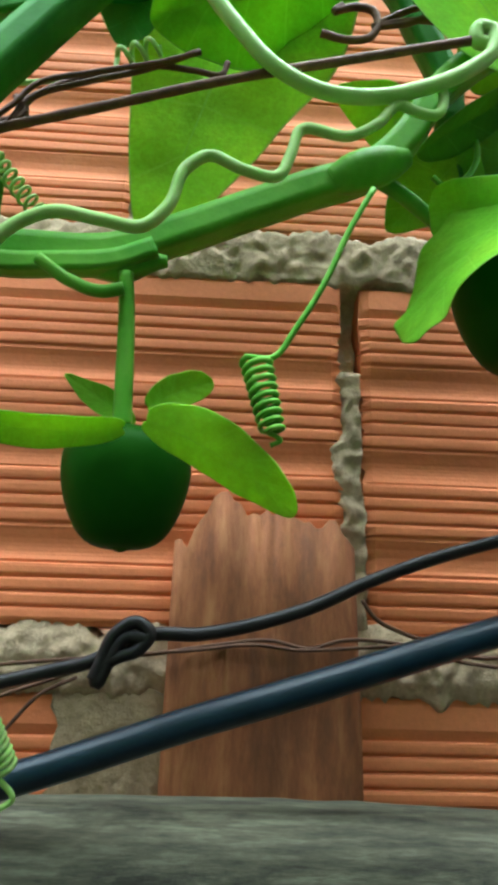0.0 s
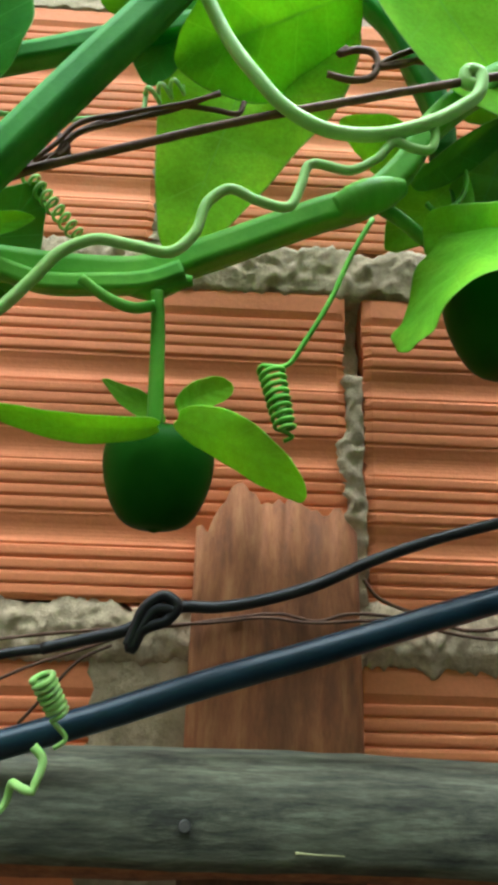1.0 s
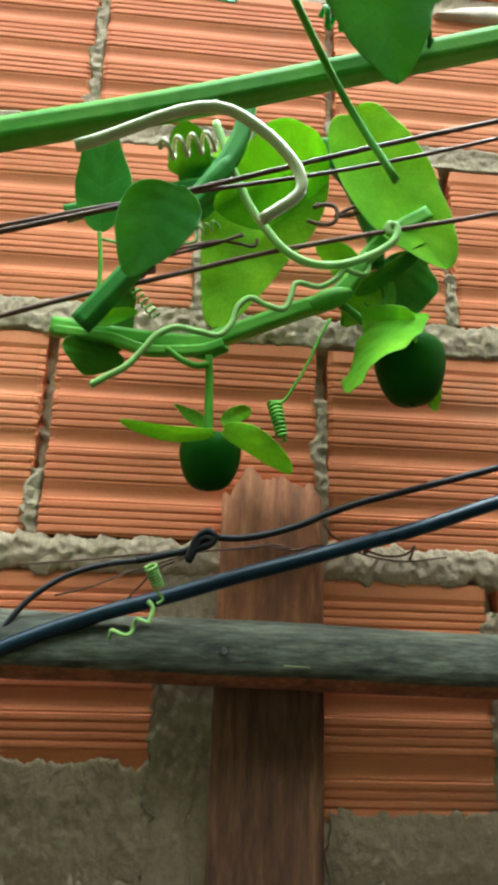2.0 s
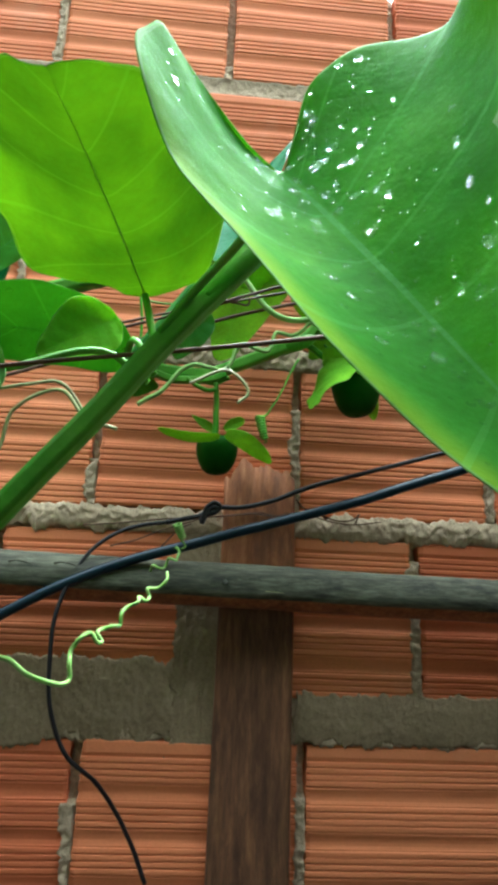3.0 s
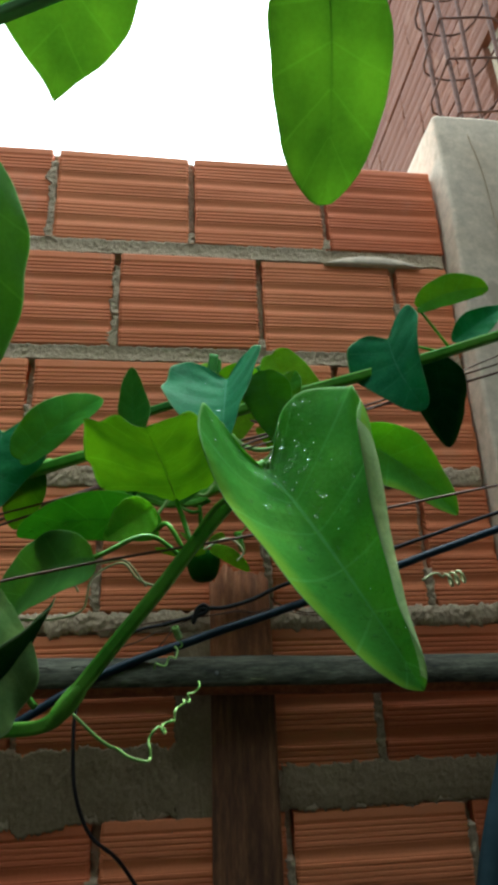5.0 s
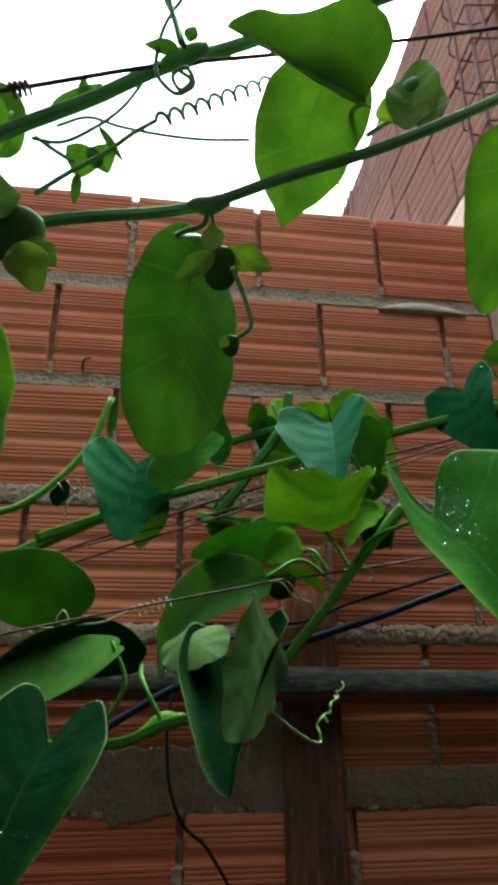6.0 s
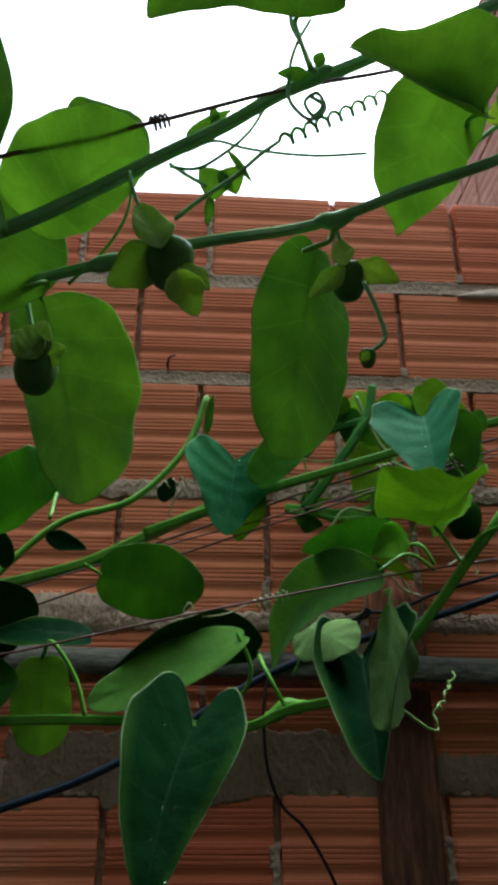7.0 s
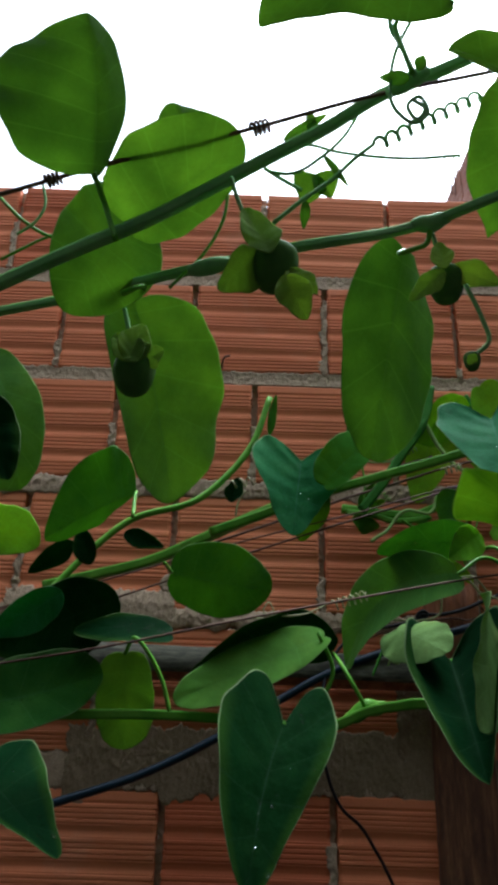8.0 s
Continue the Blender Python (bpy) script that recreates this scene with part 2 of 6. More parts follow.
dp.inputs["Transmission Weight"].default_value = 1.0
dp.inputs["IOR"].default_value = 1.33
dp.inputs["Roughness"].default_value = 0.12
clear = dn.new("ShaderNodeBsdfTransparent")
bead = dn.new("ShaderNodeMixShader")
bead.inputs[0].default_value = 0.14
dl.new(clear.outputs[0], bead.inputs[1])
dl.new(dp.outputs[0], bead.inputs[2])
dl.new(bead.outputs[0], dn["Material Output"].inputs["Surface"])
dp.inputs["Base Color"].default_value = (1, 1, 1, 1)


# ---- helpers for meshes ----
def mesh_of(name, verts, faces, mat, smooth=True, uvs=None):
    me = bpy.data.meshes.new(name)
    me.from_pydata([tuple(v) for v in verts], [], faces)
    me.materials.append(mat)
    if smooth:
        me.polygons.foreach_set("use_smooth", [True] * len(me.polygons))
    if uvs:
        layer = me.uv_layers.new(name="UVMap")
        for loop in me.loops:
            layer.data[loop.index].uv = uvs[loop.vertex_index]
    me.update()
    return me


def part(name, me, parent=None, label=""):
    ob = new(name, me)
    if parent is not None:
        ob.parent = parent
        ob.matrix_parent_inverse = Matrix.Translation(-parent.location)
    if label:
        tagged(ob, label)
    return ob


def empty(name, at, label, category, group="", kind=""):
    ob = new(name)
    ob.location = at
    ob.empty_display_size = 0.02
    return tagged(ob, label, category, group, kind)


def smooth_path(points, per=8):
    """A soft line through the given points."""
    p = [Vector(q) for q in points]
    if len(p) == 2:
        return [p[0].lerp(p[1], i / per) for i in range(per + 1)]
    n = len(p)
    d = [max((p[i + 1] - p[i]).length, 1e-6) for i in range(n - 1)]
    slope = [(p[1] - p[0]) / d[0]]
    for i in range(1, n - 1):
        slope.append(((p[i] - p[i - 1]) / d[i - 1] * d[i] + (p[i + 1] - p[i]) / d[i] * d[i - 1]) / (d[i] + d[i - 1]))
    slope.append((p[-1] - p[-2]) / d[-1])
    out = []
    for i in range(n - 1):
        for k in range(per):
            t = k / per
            a, c = slope[i] * d[i], slope[i + 1] * d[i]
            out.append(p[i] * (2 * t ** 3 - 3 * t * t + 1) + a * (t ** 3 - 2 * t * t + t) + p[i + 1] * (3 * t * t - 2 * t ** 3) + c * (t ** 3 - t * t))
    out.append(p[-1])
    return out


ROUND = [(math.cos(a * math.tau / 10), math.sin(a * math.tau / 10)) for a in range(10)]
WINGED = [(r * math.cos(a * math.tau / 16), r * math.sin(a * math.tau / 16)) for a in range(16) for r in ((1.22, 0.93, 0.84, 0.93)[a % 4],)]


def sweep(line, radius, profile=ROUND, thin_end=1.0, lumps=0.0, swell=False):
    """Verts and faces of a tube along a line; its ends are closed. swell: thickest in its middle, tapering to both ends."""
    rng = random.Random(len(line) * 7 + int(radius * 1e6))
    n, k = len(line), len(profile)
    verts, faces = [], []
    tangent = (line[1] - line[0]).normalized()
    side = tangent.orthogonal().normalized()
    for i, p in enumerate(line):
        t = (line[min(i + 1, n - 1)] - line[max(i - 1, 0)])
        t = t.normalized() if t.length > 1e-9 else tangent
        side = (side - t * side.dot(t)).normalized()
        up = t.cross(side)
        r = radius * (1 + (thin_end - 1) * i / (n - 1)) * (1 + lumps * rng.uniform(-1, 1))
        if swell:
            r *= 0.50 + 0.50 * math.sin(math.pi * i / (n - 1))
        verts += [p + (side * a + up * b) * r for a, b in profile]
        tangent = t
    for i in range(n - 1):
        for j in range(k):
            j2 = (j + 1) % k
            faces.append((i * k + j, i * k + j2, (i + 1) * k + j2, (i + 1) * k + j))
    faces += [tuple(range(k))[::-1], tuple(range((n - 1) * k, n * k))]
    return verts, faces


def rod(name, points, radius, mat, parent=None, label="", profile=ROUND, thin_end=1.0, per=8, lumps=0.0):
    if name == "node":
        a, b = Vector(points[0]), Vector(points[-1])
        points = [a + (a - b) * 0.35, *points, b + (b - a) * 0.35]
    v, f = sweep(smooth_path(points, per), radius, profile, thin_end, lumps, name == "node")
    return part(name, mesh_of(name, v, f, mat), parent, label)


def coil_line(a, b, radius, turns, grow=1.0, per=14):
    """A corkscrew from a to b."""
    a, b = Vector(a), Vector(b)
    axis = b - a
    u = axis.orthogonal().normalized()
    w = axis.normalized().cross(u)
    n = int(turns * per)
    return [a + axis * (i / n) + (u * math.cos(i * math.tau / per) + w * math.sin(i * math.tau / per)) * radius * (1 + (grow - 1) * i / n)
            for i in range(n + 1)]


def coil(name, a, b, radius, turns, thick, mat, parent, grow=1.0, lead=(), tail=()):
    line = smooth_path([*lead, coil_line(a, b, radius, turns, grow)[0]], 6)[:-1] if lead else []
    spiral = coil_line(a, b, radius, turns, grow)
    end = smooth_path([spiral[-1], *tail], 6)[1:] if tail else []
    v, f = sweep(line + spiral + end, thick, ROUND, 0.75)
    return part(name, mesh_of(name, v, f, mat), parent)


OUTLINES = {  # half outlines from the stalk to the tip: along the midrib, then sideways
    "heart": [(0, 0), (-0.07, 0.08), (-0.17, 0.18), (-0.21, 0.30), (-0.16, 0.41), (-0.03, 0.485), (0.14, 0.50), (0.32, 0.44), (0.50, 0.35), (0.67, 0.27), (0.82, 0.19), (0.93, 0.12), (0.985, 0.06), (1, 0)],
    "arrow": [(0, 0), (-0.10, 0.06), (-0.24, 0.15), (-0.31, 0.27), (-0.25, 0.37), (-0.08, 0.46), (0.06, 0.50), (0.24, 0.46), (0.44, 0.39), (0.62, 0.31), (0.78, 0.23), (0.91, 0.14), (0.98, 0.06), (1, 0)],
    "cordate": [(0, 0), (-0.015, 0.10), (-0.03, 0.22), (-0.03, 0.35), (0.03, 0.46), (0.14, 0.52), (0.28, 0.49), (0.44, 0.39), (0.58, 0.32), (0.72, 0.27), (0.84, 0.22), (0.93, 0.155), (0.985, 0.07), (1, 0)],
    "broad": [(0, 0), (-0.02, 0.10), (-0.01, 0.21), (0.05, 0.33), (0.15, 0.42), (0.28, 0.48), (0.42, 0.50), (0.56, 0.485), (0.70, 0.44), (0.82, 0.365), (0.905, 0.275), (0.965, 0.175), (0.995, 0.08), (1, 0)],
    "ovate": [(0, 0), (0.0, 0.08), (0.03, 0.19), (0.10, 0.32), (0.20, 0.43), (0.32, 0.495), (0.44, 0.50), (0.57, 0.44), (0.69, 0.365), (0.80, 0.28), (0.89, 0.195), (0.955, 0.115), (0.99, 0.05), (1, 0)],
    "bract": [(0, 0), (0.01, 0.10), (0.06, 0.20), (0.14, 0.33), (0.25, 0.44), (0.37, 0.50), (0.49, 0.485), (0.60, 0.42), (0.71, 0.33), (0.81, 0.26), (0.90, 0.18), (0.96, 0.11), (0.99, 0.05), (1, 0)]}


def outline_at(shape, v):
    pts = OUTLINES[shape]
    f = v * (len(pts) - 1)
    i = min(int(f), len(pts) - 2)
    t = f - i
    a, b, c, d = pts[max(i - 1, 0)], pts[i], pts[i + 1], pts[min(i + 2, len(pts) - 1)]
    return [0.5 * (2 * b[k] + (c[k] - a[k]) * t + (2 * a[k] - 5 * b[k] + 4 * c[k] - d[k]) * t * t + (3 * b[k] - a[k] - 3 * c[k] + d[k]) * t ** 3) for k in (0, 1)]


VEINS = 7
HALF = 7


def blade(base, tip, face, width, shape="ovate", fold=0.15, curl=0.0, wave=0.05, lobe=0.3, seed=1, rows=34, twist=0.0, rolled=0.0):
    """A leaf from base to tip whose upper side looks along face. fold lifts the halves, curl bends the tip down, lobe
    lets the base reach back, rolled turns the margin of one half in over the blade."""
    base, tip = Vector(base), Vector(tip)
    along = tip - base
    length = along.length
    x = along.normalized()
    z0 = Vector(face)
    z0 = (z0 - x * z0.dot(x)).normalized()
    yb = z0.cross(x)
    rng = random.Random(seed)
    ph = [rng.uniform(0, 6.28) for _ in range(6)]
    skew = rng.uniform(-0.06, 0.06)
    verts, faces, uvs = [], [], []
    m = 2 * HALF + 1
    for i in range(rows + 1):
        v = i / rows
        ox, oy = outline_at(shape, v)
        if ox < 0:
            ox *= lobe / 0.3
        um = max(0.0, (v - 0.12) / 0.88) ** 1.25
        for j in range(m):
            s = (j - HALF) / HALF
            a, sg = abs(s), (1 if s > 0 else -1)
            edge = 1 + (0.05 * math.sin(8 * v + ph[0] + sg) + 0.025 * math.sin(19 * v + ph[1] * sg) + 0.012 * math.sin(41 * v + ph[2] * sg)) * a
            reach = oy * width * edge * (1 + skew * sg)
            px_ = (um + (ox - um) * a ** 0.92) * length
            py_ = reach * a
            lift = fold * py_ * (0.35 + 0.65 * a ** 0.5)
            swell = math.sin(8.5 * v + ph[3] + (2.3 if s > 0 else 0)) + 0.45 * math.sin(17 * v + ph[4] + sg)
            lift += wave * width * a * a * swell * min(1, 2.2 * oy)
            lift += 0.005 * width * math.cos(math.tau * VEINS * v) * 4 * a * (1 - a) * min(1, 3 * oy)
            lift += 0.010 * width * a ** 3 * math.sin(37 * v + ph[5] * sg)
            if rolled * s > 0.0 and a > 0.6:
                q = (a - 0.6) / 0.4 * math.sin(math.pi * min(1, max(0, (v - 0.40) / 0.54))) ** 0.6 * abs(rolled)
                py_ -= reach * 0.72 * q * q * (1 if q < 1 else 1)
                lift += reach * 0.30 * q
            lift -= curl * length * max(0, px_ / length) ** 2
            t = twist * (px_ / length - 0.3)
            y = yb * math.cos(t) + z0 * math.sin(t)
            z = z0 * math.cos(t) - yb * math.sin(t)
            verts.append(base + x * px_ + y * (py_ * sg) + z * lift)
            uvs.append((v, 0.5 + 0.5 * s))
    for i in range(rows):
        for j in range(m - 1):
            faces.append((i * m + j, i * m + j + 1, (i + 1) * m + j + 1, (i + 1) * m + j))
    first = int(rows * 0.13)
    middle = [verts[i * m + HALF] - z0 * 0.0003 for i in range(first, rows - 1)]
    return verts, faces, uvs, middle


def raindrops(grid, m, count, parent, seed, face):
    """Beads of water strewn over a leaf's upper side."""
    rng = random.Random(seed)
    rows = len(grid) // m
    verts, faces = [], []
    for _ in range(count):
        i = rng.randrange(5, rows - 3)
        i = min(i, rng.randrange(5, rows - 3)) if rng.random() < 0.6 else i
        j = min(m - 3, max(1, int(m / 2 + rng.gauss(0, 0.17) * m)))
        p, q, r = grid[i * m + j], grid[i * m + j + 1], grid[(i + 1) * m + j]
        no = (q - p).cross(r - p).normalized()
        if no.dot(face) < 0:
            no = -no
        c = p + (q - p) * rng.random() + (r - p) * rng.random() + no * 0.0003
        size = 0.00035 + 0.0012 * rng.random() ** 3
        a1 = no.orthogonal().normalized()
        a2 = no.cross(a1)
        b = len(verts)
        for lat in range(4):
            h, w = (0.0, 0.13, 0.22, 0.26)[lat], (1.0, 0.88, 0.5, 0.0)[lat]
            for k in range(8):
                verts.append(c + (a1 * math.cos(k * math.tau / 8) + a2 * math.sin(k * math.tau / 8)) * size * w + no * size * h)
        for lat in range(3):
            for k in range(8):
                k2 = (k + 1) % 8
                faces.append((b + lat * 8 + k, b + lat * 8 + k2, b + lat * 8 + 8 + k2, b + lat * 8 + 8 + k))
        faces.append(tuple(b + k for k in range(8))[::-1])
    ob = part("rainwater", mesh_of("rainwater", verts, faces, M_DROP), parent, "clear beads of rainwater")
    tagged(ob, kind="stuff")
    ob.visible_shadow = False


def leaf(parent, base, tip, face, width, mat=None, shape="ovate", fold=0.15, curl=0.0, wave=0.05, lobe=0.3, seed=1, stalk=(), label="", twist=0.0, name="leaf", drops=0, rolled=0.0):
    v, f, uv, middle = blade(base, tip, face, width, shape, fold, curl, wave, lobe, seed, twist=twist, rolled=rolled)
    ob = part(name, mesh_of(name, v, f, mat or M_LEAF, True, uv), parent, label)
    thick = ob.modifiers.new("thickness", "SOLIDIFY")
    thick.thickness, thick.offset = 0.0004, 0.0
    soft = ob.modifiers.new("soft", "SUBSURF")
    soft.levels = soft.render_levels = 1
    length = (Vector(tip) - Vector(base)).length
    if name == "leaf":
        vv, ff = sweep(middle, 0.0008 * length ** 0.5, ROUND[::2], 0.3)
        part("midrib", mesh_of("midrib", vv, ff, M_RIB), ob)
    if drops:
        raindrops(v, 2 * HALF + 1, drops, ob, seed, Vector(face))
    if stalk:
        rod("petiole", [*stalk, Vector(base)], 0.0013, M_STEM, parent)
    return ob


OUTLINES["round"] = [(0, 0), (-0.05, 0.09), (-0.08, 0.20), (-0.06, 0.32), (0.02, 0.42), (0.14, 0.49), (0.29, 0.51), (0.45, 0.50), (0.60, 0.46), (0.74, 0.39), (0.86, 0.29), (0.945, 0.18), (0.99, 0.08), (1, 0)]
OUTLINES["tipped"] = [(0, 0), (-0.02, 0.10), (-0.01, 0.21), (0.05, 0.33), (0.15, 0.42), (0.28, 0.48), (0.42, 0.50), (0.56, 0.485), (0.69, 0.435), (0.80, 0.345), (0.885, 0.235), (0.955, 0.12), (1.02, 0.035), (1.05, 0)]
OUTLINES["oblong"] = [(0, 0), (-0.02, 0.12), (0.0, 0.25), (0.06, 0.36), (0.16, 0.44), (0.28, 0.48), (0.42, 0.49), (0.56, 0.495), (0.69, 0.48), (0.80, 0.43), (0.89, 0.34), (0.955, 0.22), (0.99, 0.10), (1, 0)]
OUTLINES["lobed"] = [(0, 0), (-0.09, 0.07), (-0.20, 0.17), (-0.24, 0.29), (-0.18, 0.41), (-0.03, 0.50), (0.12, 0.49), (0.26, 0.41), (0.42, 0.34), (0.58, 0.29), (0.74, 0.235), (0.87, 0.165), (0.96, 0.08), (1, 0)]


def outline_table(shape, rows):
    pts = np.array(OUTLINES[shape], float)
    f = np.linspace(0, 1, rows + 1) * (len(pts) - 1)
    i = np.minimum(f.astype(int), len(pts) - 2)
    t = (f - i)[:, None]
    a, b, c, d = pts[np.maximum(i - 1, 0)], pts[i], pts[i + 1], pts[np.minimum(i + 2, len(pts) - 1)]
    return 0.5 * (2 * b + (c - a) * t + (2 * a - 5 * b + 4 * c - d) * t * t + (3 * b - a - 3 * c + d) * t ** 3)

def lamina(base, tip, face, widths, shape="ovate", folds=(0.1, 0.1), rolls=(0.0, 0.0), bend=0.0, twist=0.0, skew=0.0, lobe=1.0, wave=0.03, seed=1, rows=40, half=9):
    """A grid of points over a leaf from base to tip whose upper side looks along face. widths, folds and rolls are those of its two
    halves: folds lift a half, rolls turn its margin over; bend arches the midrib, skew bends it sideways, lobe lets the base reach back."""
    base, tip = np.array(base, float), np.array(tip, float)
    x = tip - base
    length = np.linalg.norm(x)
    x /= length
    z0 = np.array(face, float)
    z0 -= x * z0.dot(x)
    z0 /= np.linalg.norm(z0)
    y0 = np.cross(z0, x)
    rng = random.Random(seed)
    ph = [rng.uniform(0, 6.28) for _ in range(8)]
    o = outline_table(shape, rows)
    v = np.linspace(0, 1, rows + 1)
    ox = np.where(o[:, 0] < 0, o[:, 0] * lobe, o[:, 0])
    oy = np.maximum(o[:, 1], 0)
    um = np.maximum(0, (v - 0.12) / 0.88) ** 1.25
    a = np.linspace(0, 1, half + 1)
    sheets = []
    for sg, width, fold, roll in ((-1, widths[0], folds[0], rolls[0]), (1, widths[1], folds[1], rolls[1])):
        edge = 1 + (0.035 * np.sin(9 * v + ph[0] + sg) + 0.022 * np.sin(21 * v + ph[1] * sg) + 0.014 * np.sin(43 * v + ph[2] * sg))
        reach = oy * width * edge
        p = um[:, None] + (ox - um)[:, None] * a[None, :] ** 0.92
        window = np.sin(np.pi * np.clip((v - 0.36) / 0.60, 0, 1)) ** 0.5
        turn = np.clip((a - 0.62) / 0.38, 0, 1) ** 0.8
        theta = fold * np.minimum(1, 0.35 + 1.1 * a)[None, :] + roll * window[:, None] * turn[None, :]
        da = 1.0 / half
        mid = 0.5 * (theta[:, 1:] + theta[:, :-1])
        yy = np.concatenate([np.zeros((rows + 1, 1)), np.cumsum(np.cos(mid), 1) * da], 1) * reach[:, None]
        zz = np.concatenate([np.zeros((rows + 1, 1)), np.cumsum(np.sin(mid), 1) * da], 1) * reach[:, None]
        swell = np.sin(9 * v + ph[3] + (2.3 if sg > 0 else 0)) + 0.5 * np.sin(19 * v + ph[4] + sg)
        zz = zz + wave * width * (a * a)[None, :] * (swell * np.minimum(1, 2.2 * oy))[:, None]
        zz = zz + 0.003 * width * np.cos(2 * np.pi * 7 * v)[:, None] * (4 * a * (1 - a))[None, :] * np.minimum(1, 3 * oy)[:, None]
        ruffle = np.sin(27 * v + ph[5] + sg) + 0.7 * np.sin(45 * v + ph[6] * sg)
        zz = zz + 0.4 * wave * width * (a ** 5)[None, :] * (ruffle * np.minimum(1, 2.2 * oy))[:, None]
        sheets.append((p, sg * yy, zz))
    P = np.concatenate([sheets[0][0][:, :0:-1], sheets[1][0]], 1)
    Y = np.concatenate([sheets[0][1][:, :0:-1], sheets[1][1]], 1)
    Z = np.concatenate([sheets[0][2][:, :0:-1], sheets[1][2]], 1)
    Y = Y + skew * length * 4 * np.clip(P, 0, 1) * (1 - np.clip(P, 0, 1))
    tw = twist * (P - 0.4)
    Y, Z = Y * np.cos(tw) - Z * np.sin(tw), Y * np.sin(tw) + Z * np.cos(tw)
    b = bend if abs(bend) > 1e-4 else 1e-4
    q = np.clip(P, 0, 1)
    ang = b * (q - 0.5)
    span = 2 * math.sin(b / 2)
    X = (np.sin(ang) + math.sin(b / 2)) / span + (P - q) * math.cos(b / 2) * b / span
    H = (np.cos(ang) - math.cos(b / 2)) / span + (P - q) * math.sin(b / 2) * b / span
    X = X * length + Z * np.sin(ang)
    H = H * length + Z * np.cos(ang)
    return base + X[..., None] * x + Y[..., None] * y0 + H[..., None] * z0


def vine_leaf(parent, base, tip, face, widths, mat, shape="broad", label="", stalk=(), drops=0, seed=1, name="leaf", under=None, turned=((1, 0.6, 0.50, 0.93),), **form):
    """A leaf with its midrib, its stalk and any rain on it. Where its margin is turned over (half, from how far out, from and to
    which share of its length) it shows its paler underside."""
    grid = lamina(base, tip, face, widths, shape, seed=seed, **form)
    rows, m = grid.shape[0] - 1, grid.shape[1]
    verts = [Vector(p) for p in grid.reshape(-1, 3)]
    uvs = [(i / rows, j / (m - 1)) for i in range(rows + 1) for j in range(m)]
    faces = [(i * m + j, i * m + j + 1, (i + 1) * m + j + 1, (i + 1) * m + j) for i in range(rows) for j in range(m - 1)]
    me = mesh_of(name, verts, faces, mat, True, uvs)
    if under:
        me.materials.append(under)
        for poly in me.polygons:
            i, j = divmod(poly.index, m - 1)
            out = (2 * j + 1) / (m - 1) - 1
            for half, away, v0, v1 in turned:
                if half * out > away and v0 * rows < i < v1 * rows:
                    poly.material_index = 1
    ob = part(name, me, parent, label)
    thick = ob.modifiers.new("thickness", "SOLIDIFY")
    thick.thickness, thick.offset = 0.0004, 0.0
    soft = ob.modifiers.new("soft", "SUBSURF")
    soft.levels = soft.render_levels = 1
    if name == "leaf":
        length = (Vector(tip) - Vector(base)).length
        below = Vector(face).normalized() * 0.0003
        line = [verts[i * m + m // 2] - below for i in range(int(rows * 0.13), rows - 1)]
        v, f = sweep(line, 0.0008 * length ** 0.5, ROUND[::2], 0.3)
        part("midrib", mesh_of("midrib", v, f, M_RIB), ob)
    if drops:
        raindrops(verts, m, drops, ob, seed, Vector(face))
    if stalk:
        rod("petiole", [*stalk, Vector(base)], 0.0013, M_STEM, parent)
    return ob


def fruit(parent, top, radius, height, lean=(0, 0, -1), label="", mat=None):
    """A young barrel-shaped fruit that hangs from top, with a withered end."""
    axis = Vector(lean).normalized()
    u = axis.orthogonal().normalized()
    w = axis.cross(u)
    prof = [(0.0, 0.0), (0.45, 0.010), (0.76, 0.05), (0.94, 0.14), (1.0, 0.27), (0.985, 0.42), (0.93, 0.57), (0.835, 0.72), (0.71, 0.85), (0.56, 0.94), (0.36, 0.985), (0.14, 0.99), (0.07, 1.015), (0.0, 1.02)]
    k, verts, faces = 28, [], []
    for r, h in prof:
        for j in range(k):
            a = j * math.tau / k
            rr = radius * r * (1 + 0.018 * math.cos(3 * a))
            verts.append(Vector(top) + axis * (h * height) + (u * math.cos(a) + w * math.sin(a)) * rr)
    for i in range(len(prof) - 1):
        for j in range(k):
            j2 = (j + 1) % k
            faces.append((i * k + j, (i + 1) * k + j, (i + 1) * k + j2, i * k + j2))
    ob = part("fruit", mesh_of("fruit", verts, faces, mat or M_FRUIT), parent, label)
    soft = ob.modifiers.new("soft", "SUBSURF")
    soft.levels = soft.render_levels = 1
    return ob


